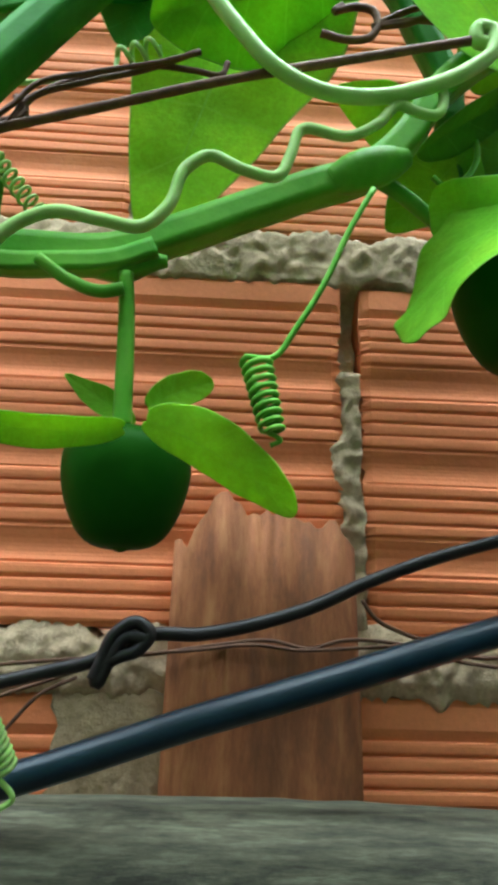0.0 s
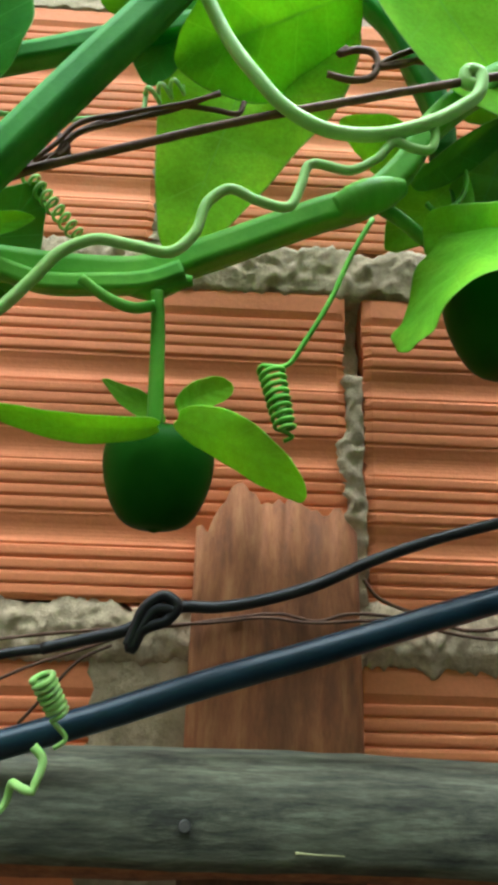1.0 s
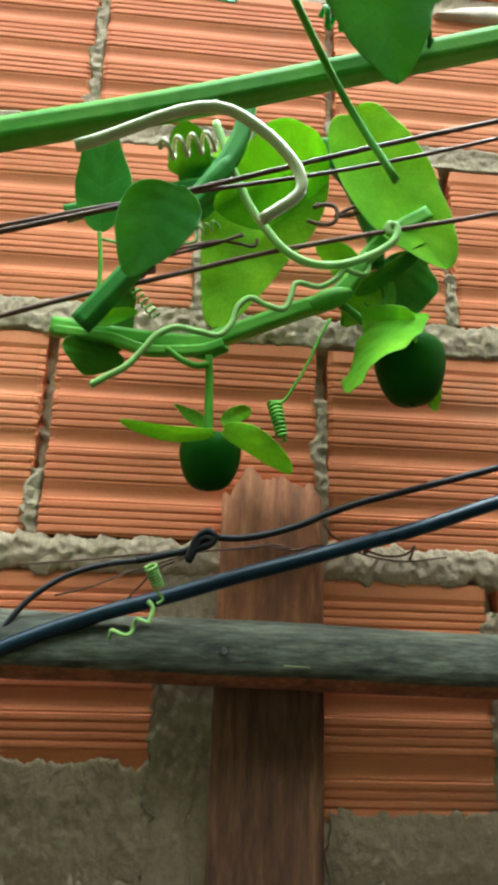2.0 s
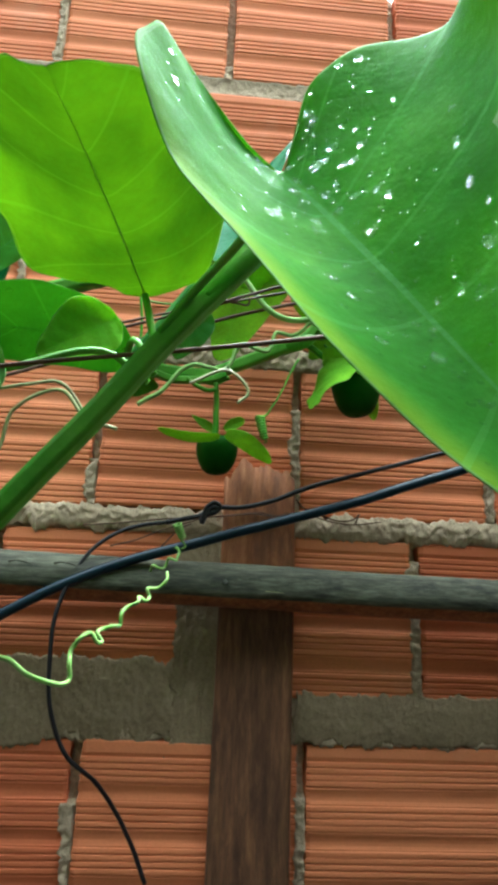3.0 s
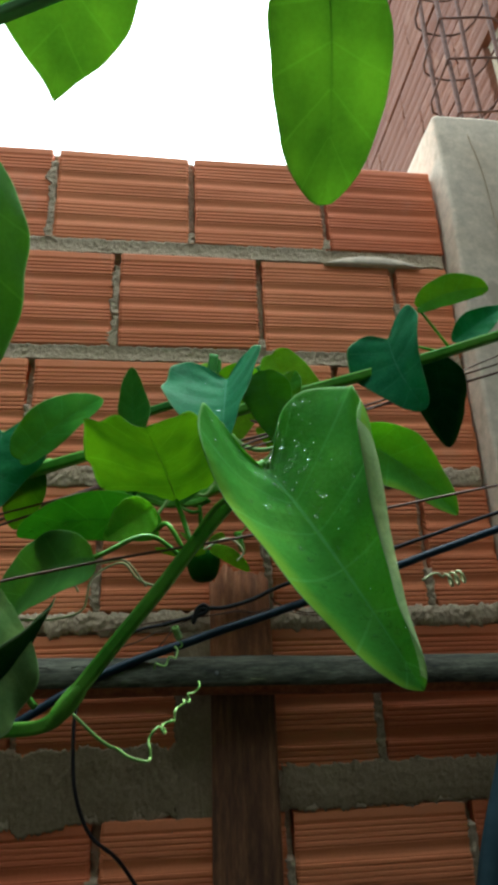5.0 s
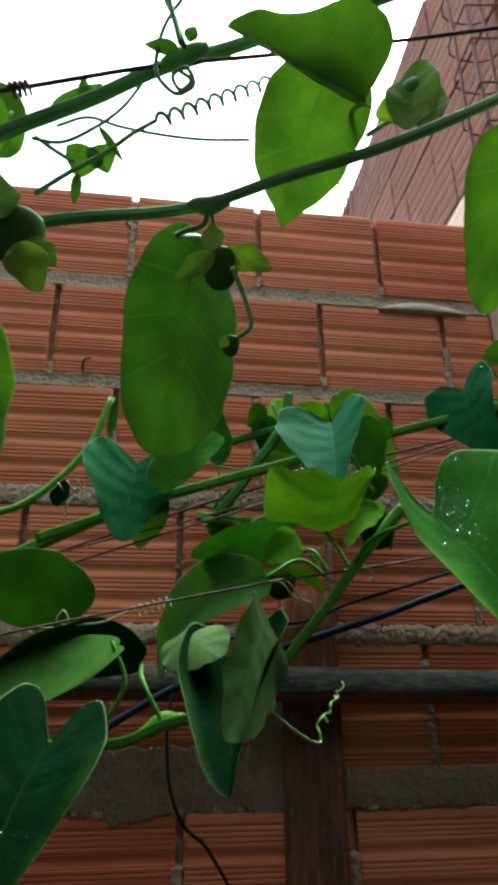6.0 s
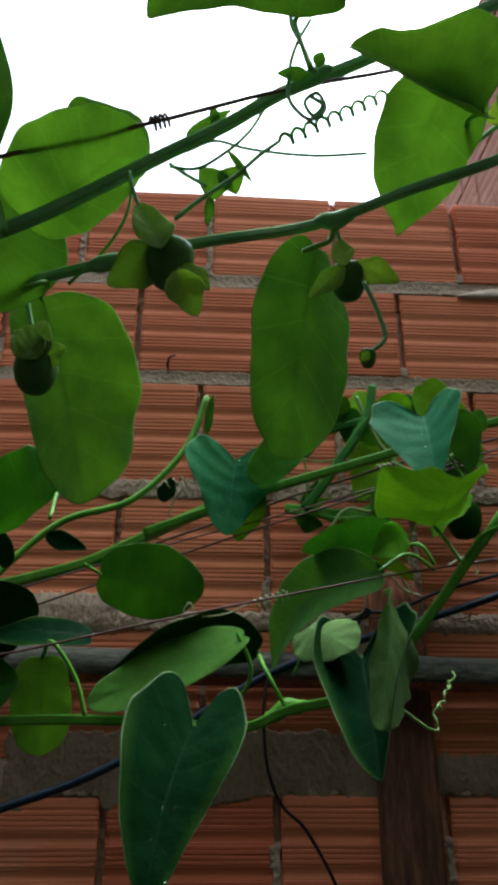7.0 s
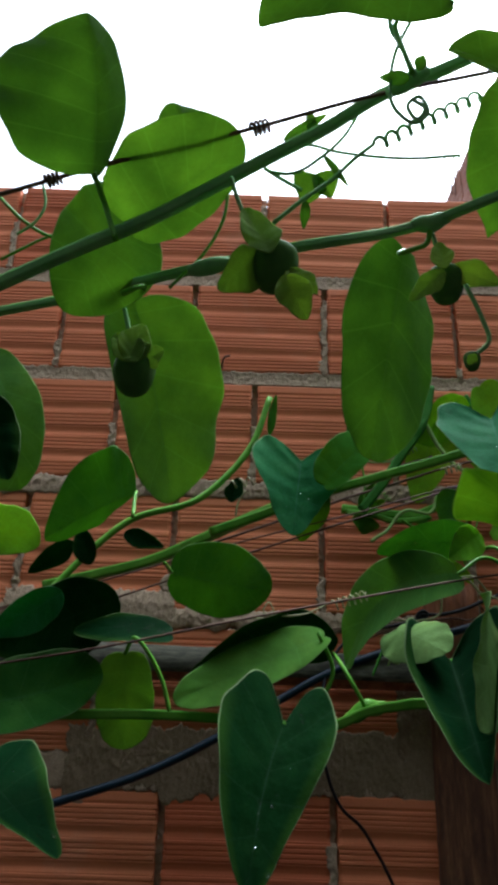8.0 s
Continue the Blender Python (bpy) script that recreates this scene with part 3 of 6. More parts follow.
def box_mesh(name, size, mat, bevel=0.003, cuts=(1, 1, 1), rough=0.0, seed=1):
    """A block with worn edges and slightly uneven faces, standing on its own middle."""
    bm = bmesh.new()
    bmesh.ops.create_cube(bm, size=1.0)
    for e in bm.verts:
        e.co = Vector((e.co.x * size[0], e.co.y * size[1], e.co.z * size[2]))
    for axis in range(3):
        for c in range(1, cuts[axis]):
            at, no = [0, 0, 0], [0, 0, 0]
            at[axis], no[axis] = size[axis] * (c / cuts[axis] - 0.5), 1
            bmesh.ops.bisect_plane(bm, geom=bm.verts[:] + bm.edges[:] + bm.faces[:], plane_co=at, plane_no=no)
    if bevel:
        edges = [e for e in bm.edges if len(e.link_faces) == 2 and e.calc_face_angle(0) > 1]
        bmesh.ops.bevel(bm, geom=edges, offset=bevel, segments=2, affect="EDGES", profile=0.6)
    if rough:
        for v in bm.verts:
            q = v.co * 14 + Vector((seed * 3.1, seed, 0))
            v.co += noise.noise_vector(q) * rough + noise.noise_vector(q * 4) * rough * 0.4
    me = bpy.data.meshes.new(name)
    bm.to_mesh(me)
    bm.free()
    me.materials.append(mat)
    me.polygons.foreach_set("use_smooth", [True] * len(me.polygons))
    return me


# ---- ground ----
ground_v = [(x, y, 0.02 * noise.noise((x * 0.7, y * 0.7, 0))) for y in range(-60, 61, 3) for x in range(-60, 61, 3)]
ground_f = [(r * 41 + c, r * 41 + c + 1, (r + 1) * 41 + c + 1, (r + 1) * 41 + c) for r in range(40) for c in range(40)]
tagged(new("ground", mesh_of("ground", ground_v, ground_f, M_EARTH)), "bare trodden brown earth of a yard", "ground", kind="structure")

# ---- the long wall of ridged hollow bricks ----
COURSES = [  # bottom, top, x of one upright joint
    (2.356, 2.513, 0.000), (2.186, 2.332, 0.094), (2.019, 2.165, -0.008), (1.845, 1.994, 0.086), (1.677, 1.822, 0.006),
    (1.498, 1.638, 0.095), (1.322, 1.460, 0.000), (1.146, 1.284, 0.092)]
PITCH, WALL_LEFT, WALL_RIGHT = 0.197, -1.25, 0.374
wall = empty("wall_north", (0, 0.05, 0), "unplastered wall of ridged orange hollow bricks with rough mortar joints", "wall", kind="structure")


def ridge_profile(rng):
    """Depth by height over a brick's face: four bands of fine ribs with broad soft hollows between them."""
    pts = []
    for band in range(4):
        z0 = band / 4
        for r in range(4):
            z = z0 + 0.006 + r * 0.037
            pts += [(z, 0.0012), (z + 0.005, 0.0002), (z + 0.011, 0.0), (z + 0.026, 0.0), (z + 0.032, 0.0002), (z + 0.036, 0.0012)]
        if band < 3:
            for q in range(9):
                u = (q + 0.5) / 9
                pts.append((z0 + 0.154 + 0.098 * u, 0.0004 + 0.0019 * math.sin(math.pi * u ** 0.8) ** 1.1))
    pts = [(0.0, 0.0013)] + pts + [(0.93, 0.0), (0.985, 0.0004), (1.0, 0.0014)]
    return [(z, d + rng.uniform(0, 0.00012)) for z, d in pts]


def brick_mesh(length, height, depth, seed, mat=M_BRICK):
    rng = random.Random(seed)
    prof = ridge_profile(rng)
    xs = [0.0, 0.004, length * 0.33, length * 0.7, length - 0.004, length]
    verts, faces = [], []
    for i, x in enumerate(xs):
        for z, d in prof:
            end = 0.0010 if i in (0, len(xs) - 1) else 0.0
            jag = rng.uniform(-0.0014, 0.0008) if end else 0.0
            sway = 0.0006 * math.sin(9 * z + seed + 0.7 * i)
            verts.append((x - length / 2 + (jag if i else -jag), d + end + sway, z * height - height / 2 + rng.uniform(-0.0003, 0.0003)))
    n = len(prof)
    for i in range(len(xs) - 1):
        for j in range(n - 1):
            faces.append((i * n + j, (i + 1) * n + j, (i + 1) * n + j + 1, i * n + j + 1))
    b = len(verts)
    for i in (0, len(xs) - 1):
        for z in (-height / 2, height / 2):
            verts.append((xs[i] - length / 2, depth, z))
    bl, tl, br, tr = b, b + 1, b + 2, b + 3
    last = (len(xs) - 1) * n
    faces.append((bl, *range(0, n), tl))
    faces.append((br, tr, *range(last + n - 1, last - 1, -1)))
    faces.append((tl, *[i * n + n - 1 for i in range(len(xs))], tr))
    faces.append((bl, br, *[i * n for i in range(len(xs) - 1, -1, -1)]))
    faces.append((bl, tl, tr, br))
    return mesh_of("brick", verts, faces, mat, False)


def lumpy_strip(name, x0, x1, z0, z1, out, parent, seed, mat=M_MORTAR, step=0.0016, ragged=0.0042, back=0.02, rows=14, flat=0.6, drip=0.0):
    """A bed of squeezed-out mortar with ragged edges, proud of the joint by about out."""
    nx = max(4, int((x1 - x0) / step))
    verts, faces = [], []
    for j in range(rows + 1):
        v = j / rows
        for i in range(nx + 1):
            x = x0 + (x1 - x0) * i / nx
            lo = z0 - ragged * (0.3 + 1.6 * noise.noise((x * 55, seed, 0)) + 0.9 * noise.noise((x * 160, seed, 3)) + 0.8 * noise.noise((x * 370, seed, 6)))
            lo -= drip * max(0.0, 0.25 + 1.5 * noise.noise((x * 16, seed, 11)) + 0.5 * noise.noise((x * 60, seed, 12)))
            hi = z1 + ragged * (0.3 + 1.6 * noise.noise((x * 48, seed + 9, 1)) + 0.9 * noise.noise((x * 150, seed, 5)) + 0.8 * noise.noise((x * 350, seed, 8)))
            z = lo + (hi - lo) * v
            inner = min(x - x0, x1 - x)
            pull = max(0.0, 1 - inner / 0.015) * (0.5 + 0.7 * noise.noise((z * 60, seed, 2)) + 0.5 * noise.noise((z * 210, seed, 4)))
            bulge = min(1.0, 3.2 * v, 3.2 * (1 - v))
            x += ragged * 1.6 * pull * (1 if x - x0 < x1 - x else -1)
            y = -out * bulge - flat * bulge * (0.0022 * noise.noise((x * 150, z * 150, seed)) + 0.0009 * noise.noise((x * 42, z * 55, seed + 4)) + 0.0028 * noise.noise((x * 260, z * 260, seed + 7)))
            verts.append((x, back if j in (0, rows) or i in (0, nx) else y, z))
    m = nx + 1
    for j in range(rows):
        for i in range(nx):
            faces.append((j * m + i, j * m + i + 1, (j + 1) * m + i + 1, (j + 1) * m + i))
    return part(name, mesh_of(name, verts, faces, mat), parent)


backing = box_mesh("mortar_bed", (WALL_RIGHT - WALL_LEFT, 0.07, 2.50), M_MORTAR, 0.0)
bk = part("mortar_bed", backing, wall, "rough grey-brown mortar behind the bricks")
bk.location = ((WALL_LEFT + WALL_RIGHT) / 2, 0.062, 1.25)
BED_OUT = [-0.0015, -0.0015, 0.001, 0.003, 0.0005, 0.002, 0.002]
BED_RAGGED = [0.0022, 0.0022, 0.003, 0.004, 0.004, 0.003, 0.003]
for k in range(len(COURSES) - 1):
    lumpy_strip("bed_joint", WALL_LEFT, WALL_RIGHT, COURSES[k + 1][1] - 0.001, COURSES[k][0] + 0.001, BED_OUT[k], wall, 3 * k + 1, ragged=BED_RAGGED[k], flat=0.15 if k == 4 else 0.5 if k < 2 else 0.75)
JOINT_GAPS = {(2, 0): 0.03, (3, 0): 0.28, (4, 1): 0.12, (5, -1): 0.35, (5, 0): 0.3}  # open share of an upright joint by course and number
rng = random.Random(5)
for k, (lo, hi, x0) in enumerate(COURSES):
    first = math.ceil((WALL_LEFT - x0) / PITCH)
    last = math.floor((WALL_RIGHT - 0.01 - x0) / PITCH)
    for j in range(first, last + 1):
        x = x0 + j * PITCH
        bottom = lo + (hi - lo) * rng.choice((0.0, 0.0, 0.02))
        open_from = hi - (hi - lo) * JOINT_GAPS.get((k, j), rng.choice((0.15, 0.45, 0.7, 0.9)))
        top = hi
        zs = [bottom + (top - bottom) * i / 80 for i in range(81)]
        vs, fs = [], []
        for i, z in enumerate(zs):
            hole = 0.013 if z > open_from else 0.0
            wl_ = 0.0062 + 0.0045 * noise.noise((x * 31, z * 90, 2)) + 0.0036 * noise.noise((x * 31, z * 300, 6)) + (0.0 if hole else 0.018 * max(0.0, noise.noise((x * 17, z * 38, 5)) - 0.22))
            wr_ = 0.0050 + 0.0024 * noise.noise((x * 31, z * 90, 8))
            for q in range(8):
                s = q / 7
                vs.append((x - wl_ + (wl_ + wr_) * s, 0.02 if q in (0, 7) else hole - 0.0012 - 0.0022 * noise.noise((x * 9 + s * 2, z * 150, 4)) - 0.0020 * noise.noise((s * 5 + x, z * 300, 4)), z))
        for i in range(80):
            for q in range(7):
                fs.append((i * 8 + q, i * 8 + q + 1, (i + 1) * 8 + q + 1, (i + 1) * 8 + q))
        part("upright_joint", mesh_of("upright_joint", vs, fs, M_MORTAR), wall)

# ---- unseen walls behind the eye, added to block skylight; the side ones hold wires ----
# Near black, so that the added walls bounce little light back.
M_BLOCKER = rough_material("blocker_dark", (0.018, 0.018, 0.014), (0.035, 0.034, 0.028), 1.2, 0.95, 0.5, 0.004)
for name, size, at in (("blocker_south", (5.0, 0.15, 3.4), (0, -1.185, 1.70)), ("blocker_west", (0.15, 1.09, 3.3), (-1.515, -0.555, 1.65)), ("blocker_yard_east", (0.15, 1.05, 3.3), (0.835, -0.575, 1.65))):
    ob = new(name, box_mesh(name, size, M_BLOCKER, 0.01))
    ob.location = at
    tagged(ob, "unseen near-black wall added around the yard to block skylight", "wall", kind="structure")

# ---- neighbouring side wall, running away behind the long wall ----
SIDE_X, SIDE_TOP = 0.60, 3.77
side_wall = empty("wall_east", (SIDE_X, 1.5, 0), "taller side wall of ridged hollow bricks seen beyond the pillar", "wall", kind="structure")
core = part("mortar_bed", box_mesh("mortar_bed", (0.10, 3.2, SIDE_TOP - 0.01), M_MORTAR, 0.0), side_wall)
core.location = (SIDE_X + 0.066, 1.62, SIDE_TOP / 2)

# ---- concrete pillar with its reinforcement sticking out ----
pillar = empty("concrete_pillar", (0.47, 0.05, 0), "raw beige concrete pillar with rusty reinforcement above", "pillar")
shaft = part("shaft", box_mesh("shaft", (0.215, 0.20, 2.60), M_CONCRETE, 0.006, (3, 3, 14), 0.0035, 4), pillar)
shaft.location = (0.4855, 0.065, 1.30)
for bx, by in ((0.462, 0.02), (0.478, 0.11), (0.56, 0.02), (0.56, 0.11)):
    rod("reinforcing_bar", [(bx, by, 2.55), (bx - 0.004, by, 2.9), (bx + 0.004, by + 0.004, 3.25), (bx - 0.012, by, 3.7)], 0.0042, M_STEEL, pillar, lumps=0.05)
for i in range(9):
    z = 2.66 + 0.115 * i + (0.012 if i % 2 else 0)
    rod("stirrup", [(0.452, 0.01, z), (0.57, 0.012, z + 0.004), (0.57, 0.12, z), (0.466, 0.12, z - 0.003), (0.452, 0.01, z)], 0.0022, M_STEEL, pillar, per=4)
rod("crack", [(0.428, -0.0375, 2.56), (0.440, -0.0378, 2.48), (0.443, -0.0376, 2.42), (0.446, -0.0378, 2.37)], 0.0009, M_MORTAR, pillar)
for i, (bx, lean) in enumerate(((0.335, -0.02), (0.348, 0.01), (0.352, 0.03))):
    rod("tie_wire_end", [(bx + 0.25, 1.27, 3.70), (bx + 0.25 + lean * 0.3, 1.27, 3.80), (bx + 0.25 + lean, 1.27, 3.90)], 0.004, M_STEEL, side_wall)

# ---- post against the wall and the rail nailed across it ----
post = empty("wooden_post", (0.048, -0.012, 0), "reddish brown sawn post with a splintered top against the wall", "post")


def post_mesh(z0, z1):
    nz, nx = 60, 28
    verts, faces = [], []
    for i in range(nz + 1):
        v = i / nz
        for j in range(nx + 1):
            s = j / nx
            left = 0.011 + 0.005 * v * v
            x = left + (0.0835 - left) * s + 0.0008 * noise.noise((s * 3, v * 60, 2))
            ragged = float(np.interp(s, (0, 0.08, 0.2, 0.27, 0.4, 0.9, 1), (-0.005, -0.004, 0.011, 0.016, 0.0085, 0.004, -0.002))) + 0.004 * noise.noise((s * 14, 1.5, 0)) + 0.003 * noise.noise((s * 37, 4.5, 0))
            z = z0 + (z1 + ragged - 0.012 - z0) * v
            dip = 0.0015 * noise.noise((s * 22, z * 6, 7)) + 0.0007 * noise.noise((s * 60, z * 16, 3))
            edge = 0.002 * max(0, abs(2 * s - 1) - 0.86) / 0.14
            top = 0.006 * max(0, v - 0.965) / 0.035
            verts.append((x, -0.0175 + dip + edge + top, z))
    m = nx + 1
    for i in range(nz):
        for j in range(nx):
            faces.append((i * m + j, i * m + j + 1, (i + 1) * m + j + 1, (i + 1) * m + j))
    b = len(verts)
    rim = [j for j in range(m)] + [i * m + nx for i in range(1, nz + 1)] + [nz * m + j for j in range(nx - 1, -1, -1)] + [i * m for i in range(nz - 1, 0, -1)]
    for r in rim:
        x, y, z = verts[r]
        verts.append((x, 0.012, z))
    for q in range(len(rim)):
        q2 = (q + 1) % len(rim)
        faces.append((rim[q], b + q, b + q2, rim[q2]))
    faces.append(tuple(b + q for q in range(len(rim)))[::-1])
    me = mesh_of("plank", verts, faces, M_POST, True)
    me.materials.append(M_POST_SHADED)
    # Under the rail's height the shade is put into the wood's colour.
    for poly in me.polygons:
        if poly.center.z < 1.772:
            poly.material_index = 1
    return me


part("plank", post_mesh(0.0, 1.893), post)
tagged(lumpy_strip("mortar_patch", -0.030, 0.030, 1.632, 1.836, 0.003, wall, 77, mat=M_MORTAR_SHADED, ragged=0.007, rows=70, flat=0.55, drip=0.02), "trowelled mortar filling beside the post")
tagged(lumpy_strip("mortar_smear", -0.42, 0.010, 1.643, 1.708, 0.0025, wall, 51, mat=M_MORTAR_SHADED, ragged=0.005, rows=30, flat=0.4, drip=0.026), "mortar smeared thickly below the fifth course")
tagged(lumpy_strip("mortar_smear", 0.084, 0.355, 1.640, 1.683, 0.0025, wall, 57, mat=M_MORTAR_SHADED, ragged=0.004, rows=20, flat=0.3, drip=0.004), "mortar smeared smooth below a course")


tagged(lumpy_strip("mortar_smear", -0.52, -0.295, 1.818, 1.868, 0.004, wall, 63, ragged=0.005, rows=18, flat=0.5), "lumpy mortar squeezed out below a course")
slab_v, slab_f = [], []
for i in range(25):
    u = i / 24
    arch = 0.0209 * math.sin(math.pi * u) ** 0.7
    for y, z in ((0.02, 0.0), (-0.004, 0.0), (-0.005, 0.3 * arch), (-0.003, 0.8 * arch), (0.004, arch), (0.02, arch)):
        slab_v.append((0.1890 + 0.1433 * u, y, 2.3282 + z + 0.0006 * noise.noise((u * 9, y * 90, 2))))
for i in range(24):
    for q in range(5):
        slab_f.append((i * 6 + q, i * 6 + 6 + q, i * 6 + 7 + q, i * 6 + q + 1))
tagged(part("mortar_smear", mesh_of("mortar_smear", slab_v, slab_f, M_CONCRETE), wall), "smooth pale mortar pressed into a joint")
hose = empty("garden_hose", (0.24, -0.08, 0.0), "blue-grey rubber hose hanging slack before the wall", "hose")
rod("tube", [(0.25, -0.10, 0.03), (0.236, -0.085, 0.6), (0.240, -0.08, 1.2), (0.251, -0.08, 1.45), (0.267, -0.08, 1.576), (0.294, -0.08, 1.650), (0.325, -0.08, 1.715), (0.350, -0.078, 1.756), (0.42, -0.065, 1.84), (0.52, -0.055, 1.90)], 0.0125, M_HOSE, hose, profile=ROUND)
rod("hose_clip", [(0.505, -0.02, 1.915), (0.508, -0.058, 1.918), (0.512, -0.078, 1.895), (0.515, -0.055, 1.872), (0.517, -0.02, 1.868)], 0.0025, M_STEEL, hose)

rail = empty("wooden_rail", (0.1, -0.02, 1.77), "weathered grey rough-sawn wooden rail nailed across the post", "rail")


def rail_mesh():
    section = [(-0.004, 0.019), (-0.017, 0.0175), (-0.027, 0.013), (-0.0315, 0.007), (-0.033, 0.0), (-0.033, -0.0085), (-0.030, -0.0125), (-0.016, -0.0195), (-0.004, -0.021), (0.0, -0.018), (0.0, 0.015)]
    nx, k = 150, len(section)
    verts, faces = [], []
    for i in range(nx + 1):
        x = -1.2 + 1.9 * i / nx if i else -1.2
        x = min(x, 0.70)
        mid = 1.7735 - 0.018 * (x - 0.05)
        for q, (y, z) in enumerate(section):
            wob = 0.0012 * noise.noise((x * 9, q * 0.7, 0)) + 0.0006 * noise.noise((x * 70, q * 1.9, 3))
            verts.append((x, -0.0175 + y + (wob if y < -0.001 else 0), mid + z + wob))
    for i in range(nx):
        for q in range(k):
            q2 = (q + 1) % k
            faces.append((i * k + q, i * k + q2, (i + 1) * k + q2, (i + 1) * k + q))
    faces += [tuple(range(k))[::-1], tuple(range(nx * k, nx * k + k))]
    me = mesh_of("beam", verts, faces, M_RAIL, True)
    me.materials.append(M_POST)
    for poly in me.polygons:
        if poly.index < nx * k and poly.index % k in (6, 7, 8, 9):
            poly.material_index = 1
    return me


part("beam", rail_mesh(), rail)
bm = bmesh.new()
bmesh.ops.create_cone(bm, cap_ends=True, segments=14, radius1=0.0019, radius2=0.0016, depth=0.0018, matrix=pose(0.0185, -0.0513, 1.7745, 90, 0, 0))
nail_me = bpy.data.meshes.new("nail_head")
bm.to_mesh(nail_me)
bm.free()
nail_me.materials.append(M_NAIL)
part("nail_head", nail_me, rail, "dull steel nail head")
rod("splinter", [(0.0535, -0.0508, 1.7675), (0.061, -0.0516, 1.7672), (0.069, -0.0508, 1.7668)], 0.0004, M_TENDRIL_DRY, rail, thin_end=0.4)

for sx in (-0.166, -0.128):
    rod("splinter", [(sx, -0.0500, 1.7842), (sx + 0.006, -0.0525, 1.7850), (sx + 0.015, -0.0505, 1.7838), (sx + 0.019, -0.0495, 1.7825)], 0.0011, M_RAIL, rail, thin_end=0.3)

hook = empty("bent_nail", (-0.251, 0, 2.195), "bent rusty nail in a brick joint", "nail")
rod("shank", [(-0.252, 0.01, 2.192), (-0.253, -0.010, 2.194), (-0.250, -0.014, 2.201), (-0.243, -0.012, 2.205)], 0.0016, M_STEEL, hook)

# ---- vine that grows along the wires close to the wall ----

wall_vine = empty("passion_vine", (0.0001, -0.0750, 1.9545), "fresh green passion vine with hanging fruit on rusty wire", "vine", "passion vines")
rod("stem", [(-0.0951, -0.0750, 1.9607), (-0.0731, -0.0750, 1.9584), (-0.0554, -0.0750, 1.9566), (-0.0287, -0.0750, 1.9546), (-0.0044, -0.0750, 1.9555), (0.0154, -0.0750, 1.9637), (0.0380, -0.0750, 1.9744), (0.0566, -0.0750, 1.9831), (0.0769, -0.0750, 1.9920), (0.0905, -0.0750, 2.0064), (0.1011, -0.0750, 2.0245), (0.1171, -0.0750, 2.0423), (0.1444, -0.0750, 2.0618)], 0.00551, M_STEM, wall_vine, profile=WINGED)
rod("stem", [(-0.0911, -0.0830, 1.9541), (-0.0741, -0.0830, 1.9528), (-0.0570, -0.0830, 1.9511), (-0.0373, -0.0830, 1.9452), (-0.0204, -0.0830, 1.9456), (-0.0013, -0.0830, 1.9480), (0.0093, -0.0830, 1.9526)], 0.00338, M_STEM, wall_vine, profile=WINGED)
rod("stem", [(0.0793, -0.0700, 1.9950), (0.0896, -0.0675, 1.9905), (0.1023, -0.0650, 1.9819), (0.1152, -0.0625, 1.9746), (0.1309, -0.0600, 1.9716)], 0.00285, M_STEM, wall_vine)
rod("stem", [(0.0740, -0.0600, 2.1260), (0.0813, -0.0600, 2.1132), (0.0948, -0.0600, 2.0953), (0.1037, -0.0600, 2.0723), (0.1121, -0.0600, 2.0471), (0.1125, -0.0600, 2.0284)], 0.00545, M_STEM_DARK, wall_vine, profile=WINGED)
rod("stem", [(-0.0983, -0.0650, 2.0476), (-0.0760, -0.0650, 2.0559), (-0.0529, -0.0650, 2.0634), (-0.0307, -0.0650, 2.0713), (-0.0028, -0.0650, 2.0799), (0.0206, -0.0650, 2.0889), (0.0338, -0.0650, 2.0942)], 0.00479, M_STEM_DARK, wall_vine, profile=WINGED)
rod("stem", [(0.0278, -0.0600, 2.1350), (0.0279, -0.0600, 2.1275), (0.0286, -0.0600, 2.1026)], 0.00334, M_STEM_DARK, wall_vine)
rod("stem", [(-0.0745, -0.0950, 1.9534), (-0.0524, -0.1000, 1.9808), (-0.0268, -0.1000, 2.0190), (-0.0006, -0.1000, 2.0574), (0.0116, -0.0980, 2.0836), (0.0193, -0.0950, 2.1207)], 0.00600, M_STEM_DARK, wall_vine, profile=WINGED)
rod("node", [(-0.0069, -0.1000, 2.0481), (0.0004, -0.1000, 2.0590), (0.0061, -0.1000, 2.0684)], 0.00720, M_STEM_DARK, wall_vine, thin_end=0.85, lumps=0.015)
rod("node", [(0.0690, -0.0780, 1.9874), (0.0761, -0.0780, 1.9906), (0.0845, -0.0780, 1.9940)], 0.00773, M_STEM, wall_vine, thin_end=0.8, lumps=0.015)
rod("node", [(-0.0090, -0.0800, 1.9475), (-0.0003, -0.0800, 1.9468), (0.0072, -0.0800, 1.9498)], 0.00448, M_STEM, wall_vine, thin_end=0.8, lumps=0.015)
rod("bud_stalk", [(-0.0242, -0.0860, 1.9456), (-0.0142, -0.0860, 1.9387), (-0.0056, -0.0860, 1.9358), (0.0012, -0.0860, 1.9371)], 0.00194, M_STEM, wall_vine)
rod("pedicel", [(0.0011, -0.0830, 1.9441), (0.0020, -0.0813, 1.9320), (0.0026, -0.0797, 1.9143), (0.0030, -0.0780, 1.8971)], 0.00224, M_STEM, wall_vine, thin_end=1.25)
fruit_a = fruit(wall_vine, (0.0047, -0.0740, 1.8973), 0.0185, 0.0340, (0, 0, -1), "dark green glossy young passion fruit hanging under leafy bracts")
